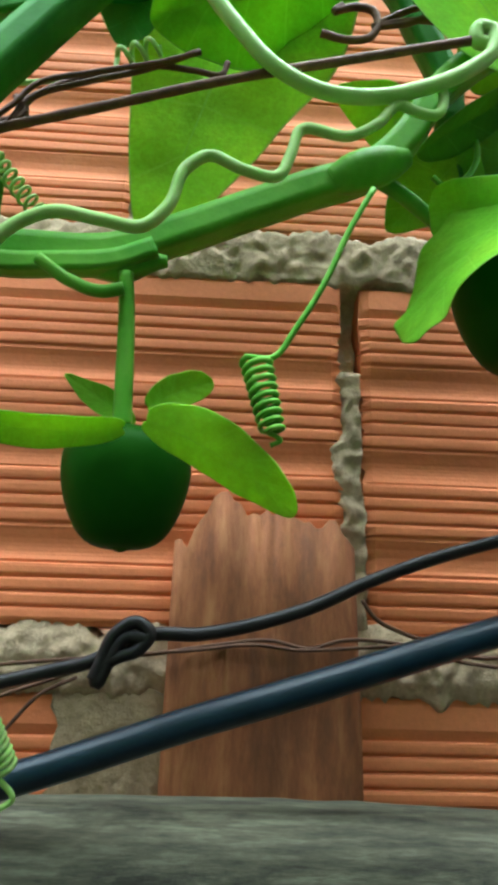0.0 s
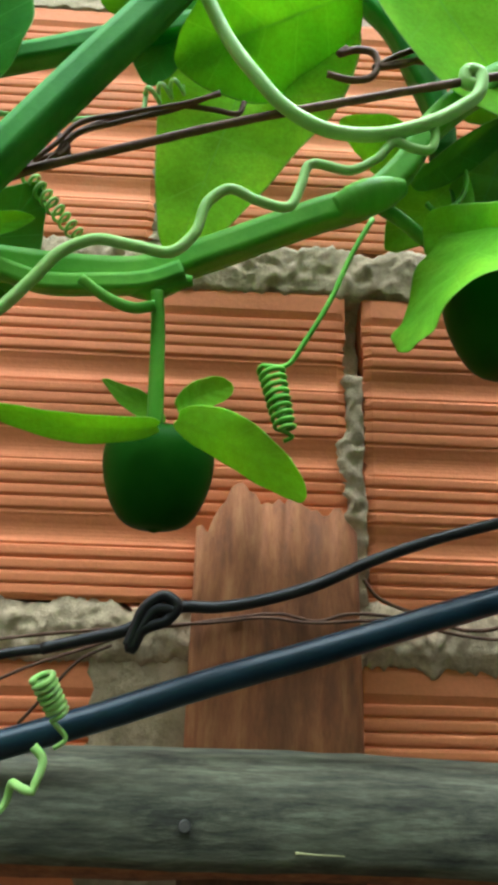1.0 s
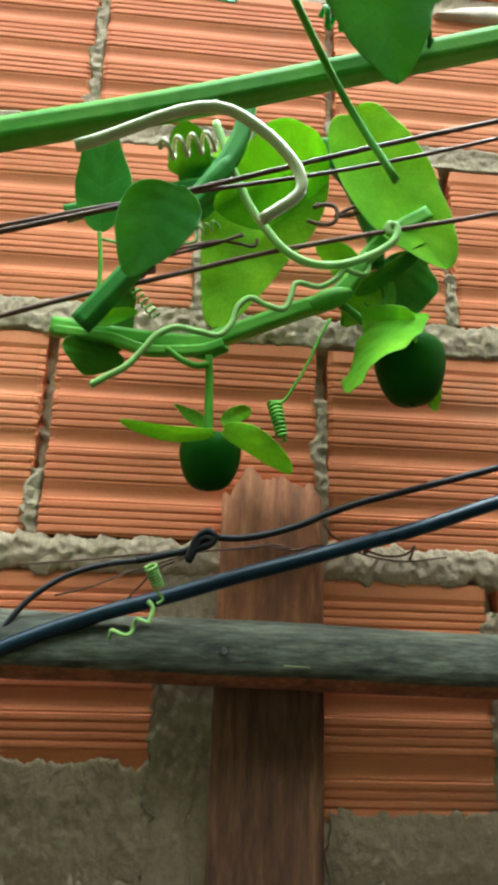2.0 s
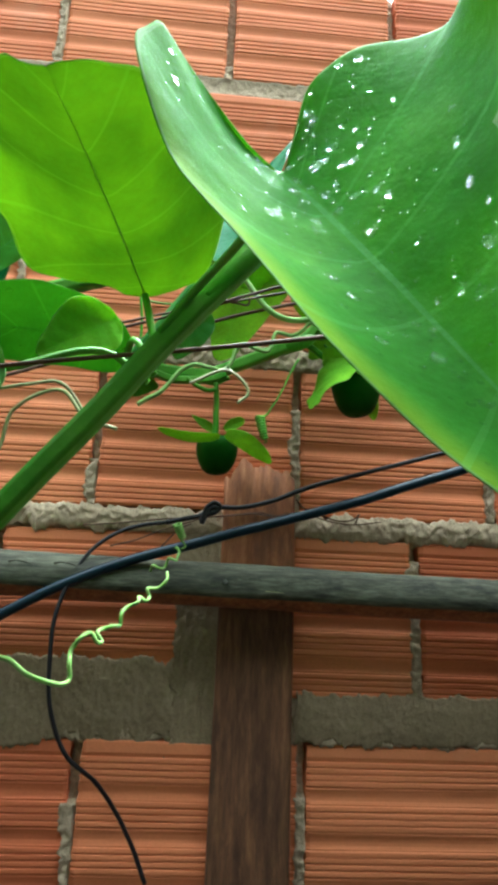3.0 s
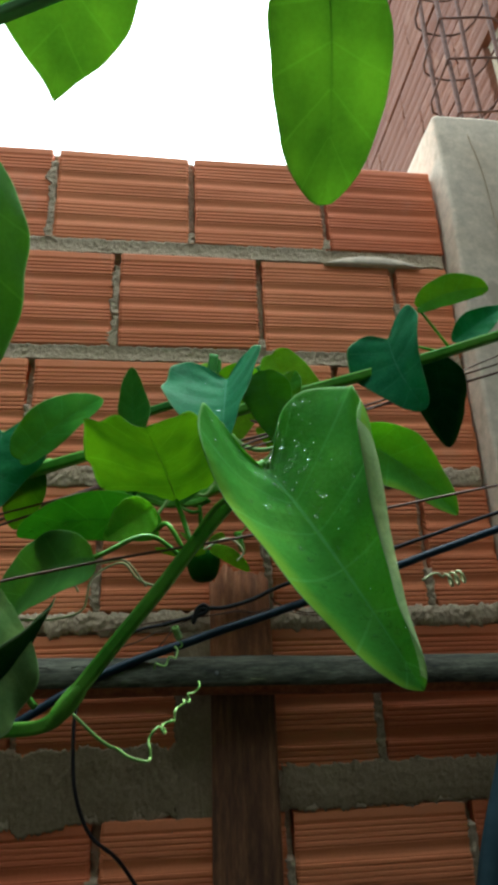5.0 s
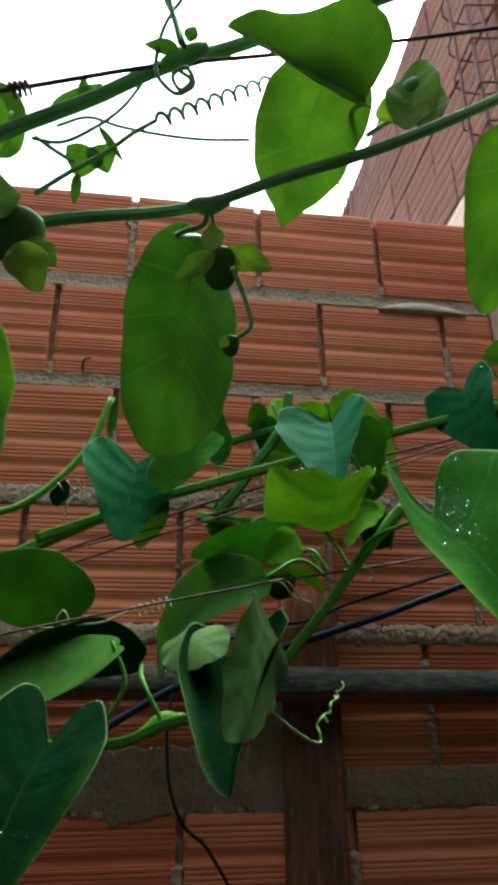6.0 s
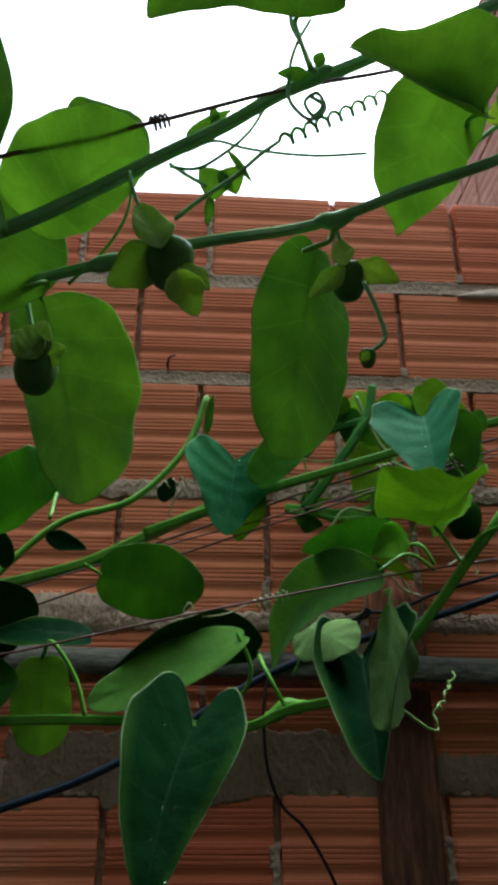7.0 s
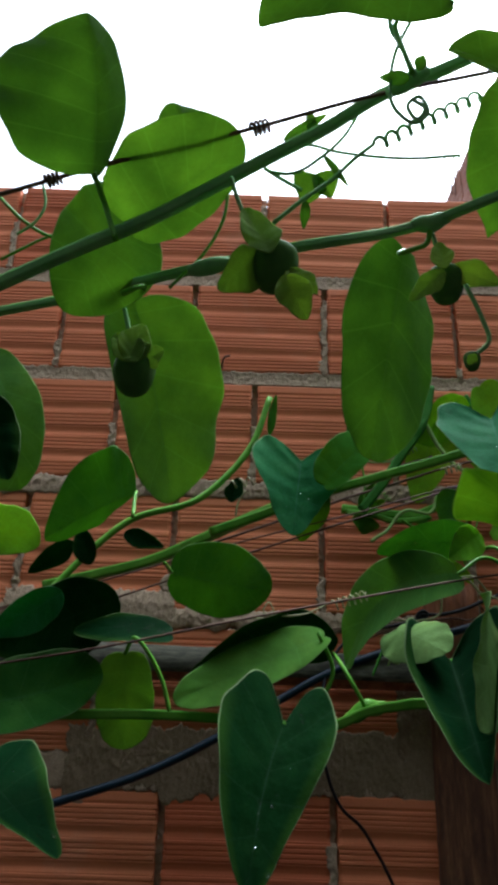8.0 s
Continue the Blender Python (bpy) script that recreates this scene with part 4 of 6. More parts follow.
vine_leaf(fruit_a, (0.0053, -0.0953, 1.8915), (-0.0458, -0.1013, 1.8939), (0.048, -0.703, -0.71), (0.0103, 0.0101), M_LEAF_YOUNG, "broad", folds=(0.14, 0.26), bend=0.08, twist=-0.22, skew=0.063, lobe=0.99, seed=3, name="bract")
vine_leaf(fruit_a, (0.0118, -0.0948, 1.8939), (0.0501, -0.0978, 1.8699), (-0.315, -0.864, -0.394), (0.0128, 0.0184), M_LEAF_YOUNG, "broad", folds=(-0.13, -0.03), bend=0.04, twist=0.07, skew=0.052, lobe=0.92, seed=5, name="bract")
vine_leaf(fruit_a, (0.0105, -0.0836, 1.9019), (0.0282, -0.0744, 1.9139), (0.498, -0.863, -0.081), (0.01, 0.0112), M_LEAF_YOUNG, "broad", folds=(0.28, 0.27), bend=0.17, twist=0.15, skew=0.030, lobe=0.92, seed=8, name="bract")
leaf(fruit_a, (0.0054, -0.0700, 1.9015), (-0.0189, -0.0600, 1.9203), (-0.0672, -0.9141, 0.3998), 0.0099, M_LEAF_YOUNG, shape='bract', fold=0.3, curl=0.0, wave=0.06, seed=9, name="bract")
fruit_b = fruit(wall_vine, (0.1312, -0.0600, 1.9757), 0.0235, 0.0468, (0.05, 0, -1), "dark green young passion fruit partly wrapped in bracts")
vine_leaf(fruit_b, (0.1287, -0.0872, 1.9793), (0.0853, -0.0877, 1.9234), (-0.654, -0.555, 0.514), (0.0508, 0.0443), M_LEAF_YOUNG, "broad", folds=(0.02, 0.05), bend=0.50, twist=0.42, skew=-0.014, lobe=1.09, wave=0.06, seed=13, name="bract")
leaf(fruit_b, (0.1291, -0.0800, 1.9603), (0.0983, -0.0750, 1.9862), (-0.5362, -0.6730, -0.5094), 0.0375, M_LEAF_YOUNG, shape='bract', fold=0.15, curl=0.05, wave=0.1, seed=14, name="bract")
leaf(fruit_b, (0.1411, -0.0500, 1.9836), (0.1519, -0.0500, 1.9292), (-0.3327, -0.9407, -0.0666), 0.0245, M_LEAF_YOUNG, shape='bract', fold=0.15, wave=0.1, seed=15, name="bract")
vine_leaf(wall_vine, (0.0886, -0.0846, 2.1299), (0.1553, -0.0768, 2.0195), (-0.147, -0.976, -0.159), (0.0623, 0.0733), M_LEAF_YOUNG, "broad", folds=(0.53, -0.12), bend=-0.09, twist=-0.42, skew=-0.043, lobe=1.09, seed=34)
leaf(wall_vine, (0.0380, -0.0480, 2.1050), (0.0031, -0.0520, 1.9793), (-0.0022, -0.9997, 0.0228), 0.0920, M_LEAF_LIME, fold=0.1, curl=0.02, wave=0.03, seed=21, lobe=0.3, shape='heart')
leaf(wall_vine, (0.0780, -0.0660, 2.1080), (0.0011, -0.0700, 2.0582), (0.5033, -0.6641, -0.5528), 0.0734, M_LEAF_YOUNG, fold=0.1, curl=0.05, wave=0.05, seed=22, lobe=0.1)
leaf(wall_vine, (-0.0030, -0.0620, 2.1050), (-0.0115, -0.0620, 2.0520), (0.0423, -0.9991, -0.0049), 0.0378, M_LEAF, fold=0.2, wave=0.06, seed=23)
leaf(wall_vine, (-0.0080, -0.0750, 2.1090), (-0.0326, -0.0700, 2.0855), (0.6557, -0.5633, -0.5028), 0.0410, M_LEAF, fold=0.2, wave=0.06, seed=24)
leaf(wall_vine, (0.0908, -0.0850, 1.9922), (0.1452, -0.0750, 2.0408), (0.6316, -0.4797, -0.6091), 0.0167, M_LEAF, fold=0.3, wave=0.04, seed=25)
leaf(wall_vine, (0.1017, -0.0600, 2.0230), (0.0704, -0.0550, 2.0472), (-0.5354, -0.6309, -0.5616), 0.0223, M_LEAF_YOUNG, fold=0.15, wave=0.05, seed=26)
leaf(wall_vine, (0.1232, -0.0550, 2.0238), (0.0895, -0.0500, 1.9873), (0.0873, -0.9729, -0.2139), 0.0329, M_LEAF_YOUNG, fold=0.15, wave=0.06, seed=27, lobe=0.1)
leaf(wall_vine, (0.1457, -0.0500, 2.0453), (0.1231, -0.0500, 1.9911), (0.1320, -0.9897, -0.0550), 0.0440, M_LEAF, fold=0.15, wave=0.06, seed=28)
leaf(wall_vine, (0.1256, -0.0500, 2.0839), (0.1552, -0.0500, 2.0593), (-0.4560, -0.7006, -0.5488), 0.0290, M_LEAF, fold=0.15, wave=0.06, seed=29)
leaf(wall_vine, (-0.0745, -0.0700, 1.9425), (-0.0504, -0.0600, 2.0022), (0.6355, -0.7612, -0.1294), 0.0331, M_LEAF, fold=0.2, wave=0.06, seed=30)
leaf(wall_vine, (-0.0705, -0.0850, 1.9611), (-0.0427, -0.0850, 1.9693), (0.0227, -0.9968, -0.0770), 0.0123, M_LEAF_YOUNG, fold=0.35, wave=0.06, seed=31)
leaf(wall_vine, (-0.0711, -0.0850, 2.0227), (-0.0752, -0.0850, 2.1095), (0.0714, -0.9974, 0.0033), 0.0365, M_LEAF, fold=0.2, wave=0.06, seed=32, stalk=[(-0.0715, -0.0850, 1.9538), (-0.0683, -0.0850, 1.9763), (-0.0683, -0.0850, 1.9997)])
leaf(wall_vine, (-0.0686, -0.0800, 1.9521), (-0.0715, -0.0800, 1.9281), (0.3940, -0.9178, -0.0483), 0.0373, M_LEAF, seed=33)
rod("tendril", [(-0.0647, -0.0960, 1.9156), (-0.0577, -0.0958, 1.9208), (-0.0470, -0.0956, 1.9277), (-0.0383, -0.0954, 1.9383), (-0.0295, -0.0952, 1.9500), (-0.0198, -0.0950, 1.9553), (-0.0052, -0.0949, 1.9536), (0.0063, -0.0947, 1.9524), (0.0128, -0.0945, 1.9591), (0.0179, -0.0943, 1.9737), (0.0242, -0.0941, 1.9786), (0.0340, -0.0938, 1.9748), (0.0449, -0.0934, 1.9733), (0.0489, -0.0930, 1.9820), (0.0520, -0.0927, 1.9915), (0.0672, -0.0923, 1.9906), (0.0765, -0.0919, 1.9966), (0.0841, -0.0915, 2.0047), (0.0894, -0.0911, 2.0028), (0.0958, -0.0908, 2.0025), (0.0986, -0.0904, 2.0118), (0.0962, -0.0900, 2.0180)], 0.00204, M_TENDRIL, wall_vine, thin_end=0.8)
rod("tendril", [(-0.0022, -0.0950, 2.1048), (0.0082, -0.0947, 2.0747), (0.0143, -0.0944, 2.0604), (0.0220, -0.0941, 2.0438), (0.0316, -0.0939, 2.0293), (0.0445, -0.0936, 2.0141), (0.0582, -0.0933, 2.0066), (0.0741, -0.0930, 2.0057), (0.0905, -0.0926, 2.0107), (0.1074, -0.0921, 2.0207), (0.1164, -0.0917, 2.0303), (0.1165, -0.0913, 2.0394), (0.1126, -0.0909, 2.0403), (0.1119, -0.0904, 2.0348), (0.1157, -0.0900, 2.0344)], 0.00271, M_TENDRIL, wall_vine, thin_end=0.9)
coil("tendril", (0.0391, -0.1020, 1.9091), (0.0436, -0.1040, 1.8889), 0.00369, 9, 0.00087, M_STEM, wall_vine, grow=0.75, lead=[(0.0716, -0.1020, 1.9640), (0.0647, -0.1020, 1.9506), (0.0574, -0.1020, 1.9332), (0.0494, -0.1020, 1.9186), (0.0436, -0.1020, 1.9102)], tail=[(0.0455, -0.1040, 1.8870), (0.0431, -0.1040, 1.8857)])
coil("tendril", (-0.0550, -0.0620, 2.0041), (-0.0332, -0.0620, 1.9778), 0.00296, 8, 0.00081, M_TENDRIL, wall_vine, grow=1.0)
coil("tendril", (-0.0102, -0.0700, 2.0387), (0.0043, -0.0700, 2.0460), 0.00303, 3, 0.00110, M_TENDRIL, wall_vine, grow=1.0, lead=[(-0.0723, -0.0700, 2.0273), (-0.0480, -0.0700, 2.0244), (-0.0265, -0.0700, 2.0277), (-0.0121, -0.0700, 2.0310)])
rod("tendril", [(0.1143, -0.0750, 2.0139), (0.1147, -0.0750, 1.9998), (0.1093, -0.0750, 1.9911), (0.1020, -0.0750, 1.9889), (0.0992, -0.0750, 1.9917)], 0.00103, M_STEM, wall_vine)
coil("tendril", (-0.0252, -0.0750, 1.8187), (-0.0201, -0.0700, 1.8078), 0.00307, 7, 0.00102, M_TENDRIL, wall_vine, grow=0.9, tail=[(-0.0175, -0.0700, 1.8007), (-0.0206, -0.0700, 1.7985)])
coil("tendril", (-0.0244, -0.0750, 1.7898), (-0.0460, -0.0700, 1.7791), 0.00248, 1.7, 0.00134, M_TENDRIL, wall_vine, grow=1.3, lead=[(-0.0254, -0.0750, 1.7995), (-0.0226, -0.0750, 1.7967)])

# ---- wires and cables ----

wire_a = empty("trellis_wire", (0.0269, -0.0850, 2.0158), "rusty steel trellis wire with twisted ends", "wire")
rod("strand", [(-1.4500, -0.0900, 1.5285), (-0.1253, -0.0900, 1.9564), (-0.0871, -0.0900, 1.9713), (-0.0487, -0.0900, 1.9843), (-0.0129, -0.0900, 1.9968), (0.0267, -0.0900, 2.0110), (0.0682, -0.0900, 2.0234), (0.1089, -0.0900, 2.0350), (0.1615, -0.0900, 2.0491), (0.7700, -0.0900, 2.2457)], 0.00161, M_WIRE_RUST, wire_a, lumps=0.05)
rod("twisted_end", [(-0.0572, -0.0820, 1.9857), (-0.0427, -0.0820, 1.9947), (-0.0380, -0.0820, 2.0046), (-0.0394, -0.0820, 2.0072), (-0.0355, -0.0820, 2.0020), (-0.0385, -0.0820, 1.9978), (-0.0348, -0.0820, 2.0062), (-0.0172, -0.0820, 2.0151), (0.0010, -0.0820, 2.0217), (0.0189, -0.0820, 2.0313)], 0.00105, M_WIRE_RUST, wire_a)
rod("twisted_end", [(-0.0518, -0.0800, 1.9929), (-0.0413, -0.0800, 1.9999), (-0.0357, -0.0800, 2.0003), (-0.0374, -0.0800, 2.0062), (-0.0311, -0.0800, 2.0123), (-0.0131, -0.0800, 2.0208), (0.0054, -0.0800, 2.0259), (0.0174, -0.0800, 2.0249), (0.0269, -0.0800, 2.0243), (0.0285, -0.0800, 2.0293)], 0.00104, M_WIRE_RUST, wire_a)
rod("twisted_end", [(-0.0467, -0.0840, 1.9942), (-0.0387, -0.0840, 2.0029), (-0.0337, -0.0840, 2.0101), (-0.0149, -0.0840, 2.0173), (0.0056, -0.0840, 2.0232), (0.0194, -0.0840, 2.0287)], 0.00092, M_WIRE_RUST, wire_a)
rod("loop", [(0.0610, -0.0780, 2.0477), (0.0710, -0.0780, 2.0455), (0.0785, -0.0780, 2.0474), (0.0817, -0.0780, 2.0538), (0.0800, -0.0780, 2.0599), (0.0737, -0.0780, 2.0612), (0.0661, -0.0780, 2.0586), (0.0692, -0.0780, 2.0614)], 0.00143, M_WIRE_RUST, wire_a)
rod("loop", [(0.0799, -0.0780, 2.0524), (0.0915, -0.0780, 2.0603), (0.1019, -0.0780, 2.0644), (0.1082, -0.0780, 2.0625), (0.1017, -0.0780, 2.0597), (0.0913, -0.0780, 2.0547), (0.0811, -0.0780, 2.0526), (0.0965, -0.0780, 2.0570), (0.1092, -0.0780, 2.0564)], 0.00122, M_WIRE_RUST, wire_a)

wire_b = empty("dark_wire", (0.0096, -0.0200, 1.8425), "thin black insulated wire knotted before the wall", "wire")
rod("strand", [(-0.0365, -0.0320, 1.8263), (-0.0189, -0.0320, 1.8306), (-0.0052, -0.0320, 1.8344), (0.0010, -0.0320, 1.8386), (0.0111, -0.0320, 1.8422), (0.0262, -0.0320, 1.8427), (0.0448, -0.0320, 1.8463), (0.0637, -0.0320, 1.8523), (0.0830, -0.0320, 1.8611), (0.1027, -0.0320, 1.8686), (0.1228, -0.0320, 1.8748), (0.1409, -0.0385, 1.8793), (0.1803, -0.0450, 1.8902), (0.2980, -0.0500, 1.9265), (0.5430, -0.0550, 2.0016)], 0.00230, M_WIRE_DARK, wire_b)
rod("knot", [(-0.0053, -0.0360, 1.8281), (-0.0034, -0.0360, 1.8332), (0.0005, -0.0360, 1.8422), (0.0071, -0.0360, 1.8458), (0.0114, -0.0360, 1.8425), (0.0085, -0.0360, 1.8378), (0.0003, -0.0360, 1.8344), (-0.0045, -0.0360, 1.8303), (-0.0043, -0.0360, 1.8273), (-0.0008, -0.0360, 1.8344), (0.0044, -0.0360, 1.8412), (0.0101, -0.0360, 1.8409)], 0.00223, M_WIRE_DARK, wire_b)
rod("strand", [(-0.0363, -0.0320, 1.8264), (-0.0528, -0.0343, 1.8234), (-0.0762, -0.0375, 1.8154), (-0.0970, -0.0427, 1.7994), (-0.1129, -0.0500, 1.7714), (-0.1212, -0.0587, 1.7381), (-0.1211, -0.0600, 1.7069), (-0.1165, -0.0592, 1.6683), (-0.1001, -0.0533, 1.6326), (-0.0793, -0.0450, 1.6150), (-0.0628, -0.0333, 1.5925), (-0.0468, -0.0292, 1.5655), (-0.0340, -0.0280, 1.5378)], 0.00185, M_WIRE_DARK, wire_b)

cable = empty("black_cable", (0.0375, -0.0450, 1.8214), "thick black plastic cable strung slantwise before the wall", "cable")
rod("sheath", [(-1.4500, -0.0500, 1.4200), (-0.4015, -0.0500, 1.6319), (-0.3186, -0.0500, 1.6593), (-0.2362, -0.0500, 1.6990), (-0.1673, -0.0500, 1.7400), (-0.1250, -0.0500, 1.7635), (-0.0911, -0.0500, 1.7790), (-0.0535, -0.0500, 1.7929), (-0.0143, -0.0500, 1.8046), (0.0266, -0.0500, 1.8177), (0.0608, -0.0500, 1.8277), (0.0918, -0.0500, 1.8372), (0.1337, -0.0500, 1.8500), (0.1869, -0.0500, 1.8692), (0.7700, -0.0800, 2.0455)], 0.00468, M_CABLE, cable, profile=ROUND)

wire_c = empty("thin_wire", (0.0030, -0.0200, 1.8341), "loose strands of thin rusty binding wire on the wall", "wire")
rod("strand", [(-0.1124, -0.0180, 1.8225), (-0.0673, -0.0180, 1.8277), (-0.0397, -0.0180, 1.8316), (-0.0115, -0.0180, 1.8344), (0.0100, -0.0180, 1.8361), (0.0316, -0.0180, 1.8396), (0.0511, -0.0180, 1.8417), (0.0659, -0.0180, 1.8394), (0.0758, -0.0180, 1.8421), (0.0958, -0.0180, 1.8418), (0.1156, -0.0180, 1.8367), (0.1356, -0.0180, 1.8345), (0.1663, -0.0180, 1.8384)], 0.00065, M_WIRE_RUST, wire_c)
rod("strand", [(-0.0864, -0.0190, 1.8045), (-0.0647, -0.0190, 1.8106), (-0.0429, -0.0190, 1.8201), (-0.0226, -0.0190, 1.8271), (0.0005, -0.0190, 1.8348), (0.0268, -0.0190, 1.8380), (0.0462, -0.0190, 1.8401), (0.0609, -0.0190, 1.8387), (0.0806, -0.0190, 1.8398), (0.1005, -0.0190, 1.8414)], 0.00065, M_WIRE_RUST, wire_c)
rod("strand", [(-0.0452, -0.0190, 1.7998), (-0.0351, -0.0190, 1.8114), (-0.0246, -0.0190, 1.8229), (-0.0133, -0.0190, 1.8283)], 0.00065, M_WIRE_RUST, wire_c)
rod("strand", [(0.0843, -0.0170, 1.8564), (0.0887, -0.0170, 1.8504), (0.0986, -0.0170, 1.8454), (0.1061, -0.0170, 1.8432), (0.1260, -0.0170, 1.8376), (0.1415, -0.0170, 1.8412), (0.1448, -0.0170, 1.8450), (0.1411, -0.0170, 1.8357)], 0.00080, M_WIRE_RUST, wire_c)

# ---- vine with the thick slanting stem ----

near_vine = empty("passion_vine", (-0.0335, -0.4200, 1.8145), "leafy passion vine with a thick slanting ridged stem and wet leaves", "vine", "passion vines")
rod("stem", [(0.0091, -0.4610, 1.8509), (0.0003, -0.4600, 1.8404), (-0.0233, -0.4570, 1.8130), (-0.0393, -0.4550, 1.7925), (-0.0575, -0.4530, 1.7706), (-0.0809, -0.4500, 1.7419), (-0.0858, -0.4500, 1.7359)], 0.00346, M_STEM, near_vine, profile=WINGED)
rod("node", [(0.0075, -0.4600, 1.8487), (0.0003, -0.4600, 1.8404), (-0.0058, -0.4600, 1.8334)], 0.00449, M_STEM, near_vine, lumps=0.015, thin_end=0.8)
rod("node", [(-0.0770, -0.4500, 1.7465), (-0.0814, -0.4500, 1.7410), (-0.0858, -0.4500, 1.7359)], 0.00506, M_STEM, near_vine, lumps=0.015, thin_end=0.8)
rod("stem", [(-0.3251, -0.4300, 1.7194), (-0.2860, -0.4300, 1.7210), (-0.2528, -0.4300, 1.7211), (-0.2059, -0.4300, 1.7194), (-0.1551, -0.4300, 1.7182), (-0.1362, -0.4300, 1.7262), (-0.1130, -0.4370, 1.7309), (-0.0847, -0.4500, 1.7367), (-0.0809, -0.4500, 1.7419)], 0.00340, M_STEM, near_vine, profile=WINGED)
rod("node", [(-0.1426, -0.4240, 1.7236), (-0.1345, -0.4240, 1.7288), (-0.1275, -0.4240, 1.7288)], 0.00524, M_STEM, near_vine, lumps=0.015)
vine_leaf(near_vine, (0.0046, -0.518, 1.8281), (0.0369, -0.5797, 1.7383), (-0.496, -0.789, 0.364), (0.084, 0.1156), M_LEAF_WET, "heart", folds=(1.11, 0.55), bend=-0.28, twist=0.57, skew=0.017, lobe=1.17, wave=0.055, rolls=(0.1, 2.0), seed=41, label="big wet heart-shaped leaf beaded with rain", stalk=[(-0.0239, -0.4590, 1.8158), (-0.0153, -0.4620, 1.8274), (-0.0027, -0.4850, 1.8317)], drops=420, under=M_LEAF_UNDER)
vine_leaf(near_vine, (-0.0320, -0.4290, 1.8435), (-0.0470, -0.5250, 1.8450), (0.05, 0.12, 1.0), (0.086, 0.072), M_LEAF, "round", folds=(0.42, 0.85), bend=0.15, twist=0.0, skew=0.0, lobe=0.8, wave=0.08, seed=42, stalk=[(-0.0250, -0.4560, 1.8120), (-0.0290, -0.4420, 1.8300)])
vine_leaf(near_vine, (0.1012, -0.322, 1.9276), (0.1681, -0.3431, 1.8588), (-0.279, -0.96, 0.025), (0.0558, 0.0514), M_LEAF_WET, "ovate", folds=(0.47, 0.38), bend=0.28, twist=-0.61, skew=0.048, lobe=1.19, seed=43)
vine_leaf(near_vine, (-0.0743, -0.4342, 1.8113), (-0.1381, -0.3646, 1.7563), (-0.741, -0.672, 0.01), (0.0522, 0.0583), M_LEAF_OLIVE, "oblong", folds=(0.07, 0.65), bend=0.20, twist=0.27, skew=-0.187, lobe=0.96, seed=44, stalk=[(-0.0300, -0.4150, 1.8166), (-0.0429, -0.4150, 1.8262)], drops=40)
vine_leaf(near_vine, (-0.0427, -0.3822, 1.8394), (-0.1198, -0.4031, 1.8323), (0.242, -0.648, -0.722), (0.043, 0.0271), M_LEAF_MID, "broad", folds=(0.16, 0.09), bend=0.18, twist=-0.10, skew=-0.119, lobe=1.29, seed=45, stalk=[(-0.0280, -0.4100, 1.8215), (-0.0348, -0.4100, 1.8334)], drops=60)
leaf(near_vine, (-0.0449, -0.4000, 1.8480), (-0.0713, -0.4100, 1.8268), (0.3428, -0.9393, 0.0165), 0.0248, M_LEAF_YOUNG, fold=0.3, seed=46)
vine_leaf(near_vine, (-0.2717, -0.3229, 1.8285), (-0.1891, -0.3014, 1.8205), (0.223, -0.944, -0.244), (0.0593, 0.0638), M_LEAF_MID, "broad", folds=(-0.23, -0.07), bend=0.32, twist=0.12, skew=-0.016, lobe=0.98, seed=47, stalk=[(-0.2667, -0.4200, 1.8160)], drops=60)
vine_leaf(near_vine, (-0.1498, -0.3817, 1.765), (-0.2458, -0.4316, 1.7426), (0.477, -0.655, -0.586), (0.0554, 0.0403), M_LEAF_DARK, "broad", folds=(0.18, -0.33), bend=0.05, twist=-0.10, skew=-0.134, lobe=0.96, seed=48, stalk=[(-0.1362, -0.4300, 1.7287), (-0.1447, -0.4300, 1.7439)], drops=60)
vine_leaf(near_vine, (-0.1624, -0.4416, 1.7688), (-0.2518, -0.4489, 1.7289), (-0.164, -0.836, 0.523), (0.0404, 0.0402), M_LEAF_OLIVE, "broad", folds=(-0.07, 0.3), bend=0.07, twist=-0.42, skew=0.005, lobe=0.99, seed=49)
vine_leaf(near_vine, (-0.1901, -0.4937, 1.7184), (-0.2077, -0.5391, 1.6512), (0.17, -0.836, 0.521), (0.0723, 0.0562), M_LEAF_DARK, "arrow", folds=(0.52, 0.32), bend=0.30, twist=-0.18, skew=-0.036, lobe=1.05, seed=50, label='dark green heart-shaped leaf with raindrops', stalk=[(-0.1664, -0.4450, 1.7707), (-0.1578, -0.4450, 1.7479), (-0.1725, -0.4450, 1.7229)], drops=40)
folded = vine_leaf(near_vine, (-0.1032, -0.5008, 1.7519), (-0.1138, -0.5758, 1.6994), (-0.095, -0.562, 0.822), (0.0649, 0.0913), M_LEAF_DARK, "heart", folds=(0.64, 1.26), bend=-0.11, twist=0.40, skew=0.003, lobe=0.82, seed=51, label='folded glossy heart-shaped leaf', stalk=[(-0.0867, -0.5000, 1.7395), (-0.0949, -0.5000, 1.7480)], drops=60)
vine_leaf(folded, (-0.0930, -0.5350, 1.7740), (-0.1155, -0.5750, 1.7190), (0.80, -0.58, 0.05), (0.052, 0.056), M_LEAF_FLANK, "ovate", folds=(0.25, 0.1), bend=0.2, twist=0.2, wave=0.06, seed=151, name="turned_lobe", label="pale lobe of the leaf folded over")
vine_leaf(folded, (-0.1300, -0.4990, 1.7675), (-0.1135, -0.5300, 1.7530), (-0.25, -0.80, 0.55), (0.034, 0.036), M_LEAF_FLANK, "round", folds=(-0.3, -0.3), bend=0.4, wave=0.06, seed=152, name="turned_lobe", label="pale lobe of the leaf folded over")
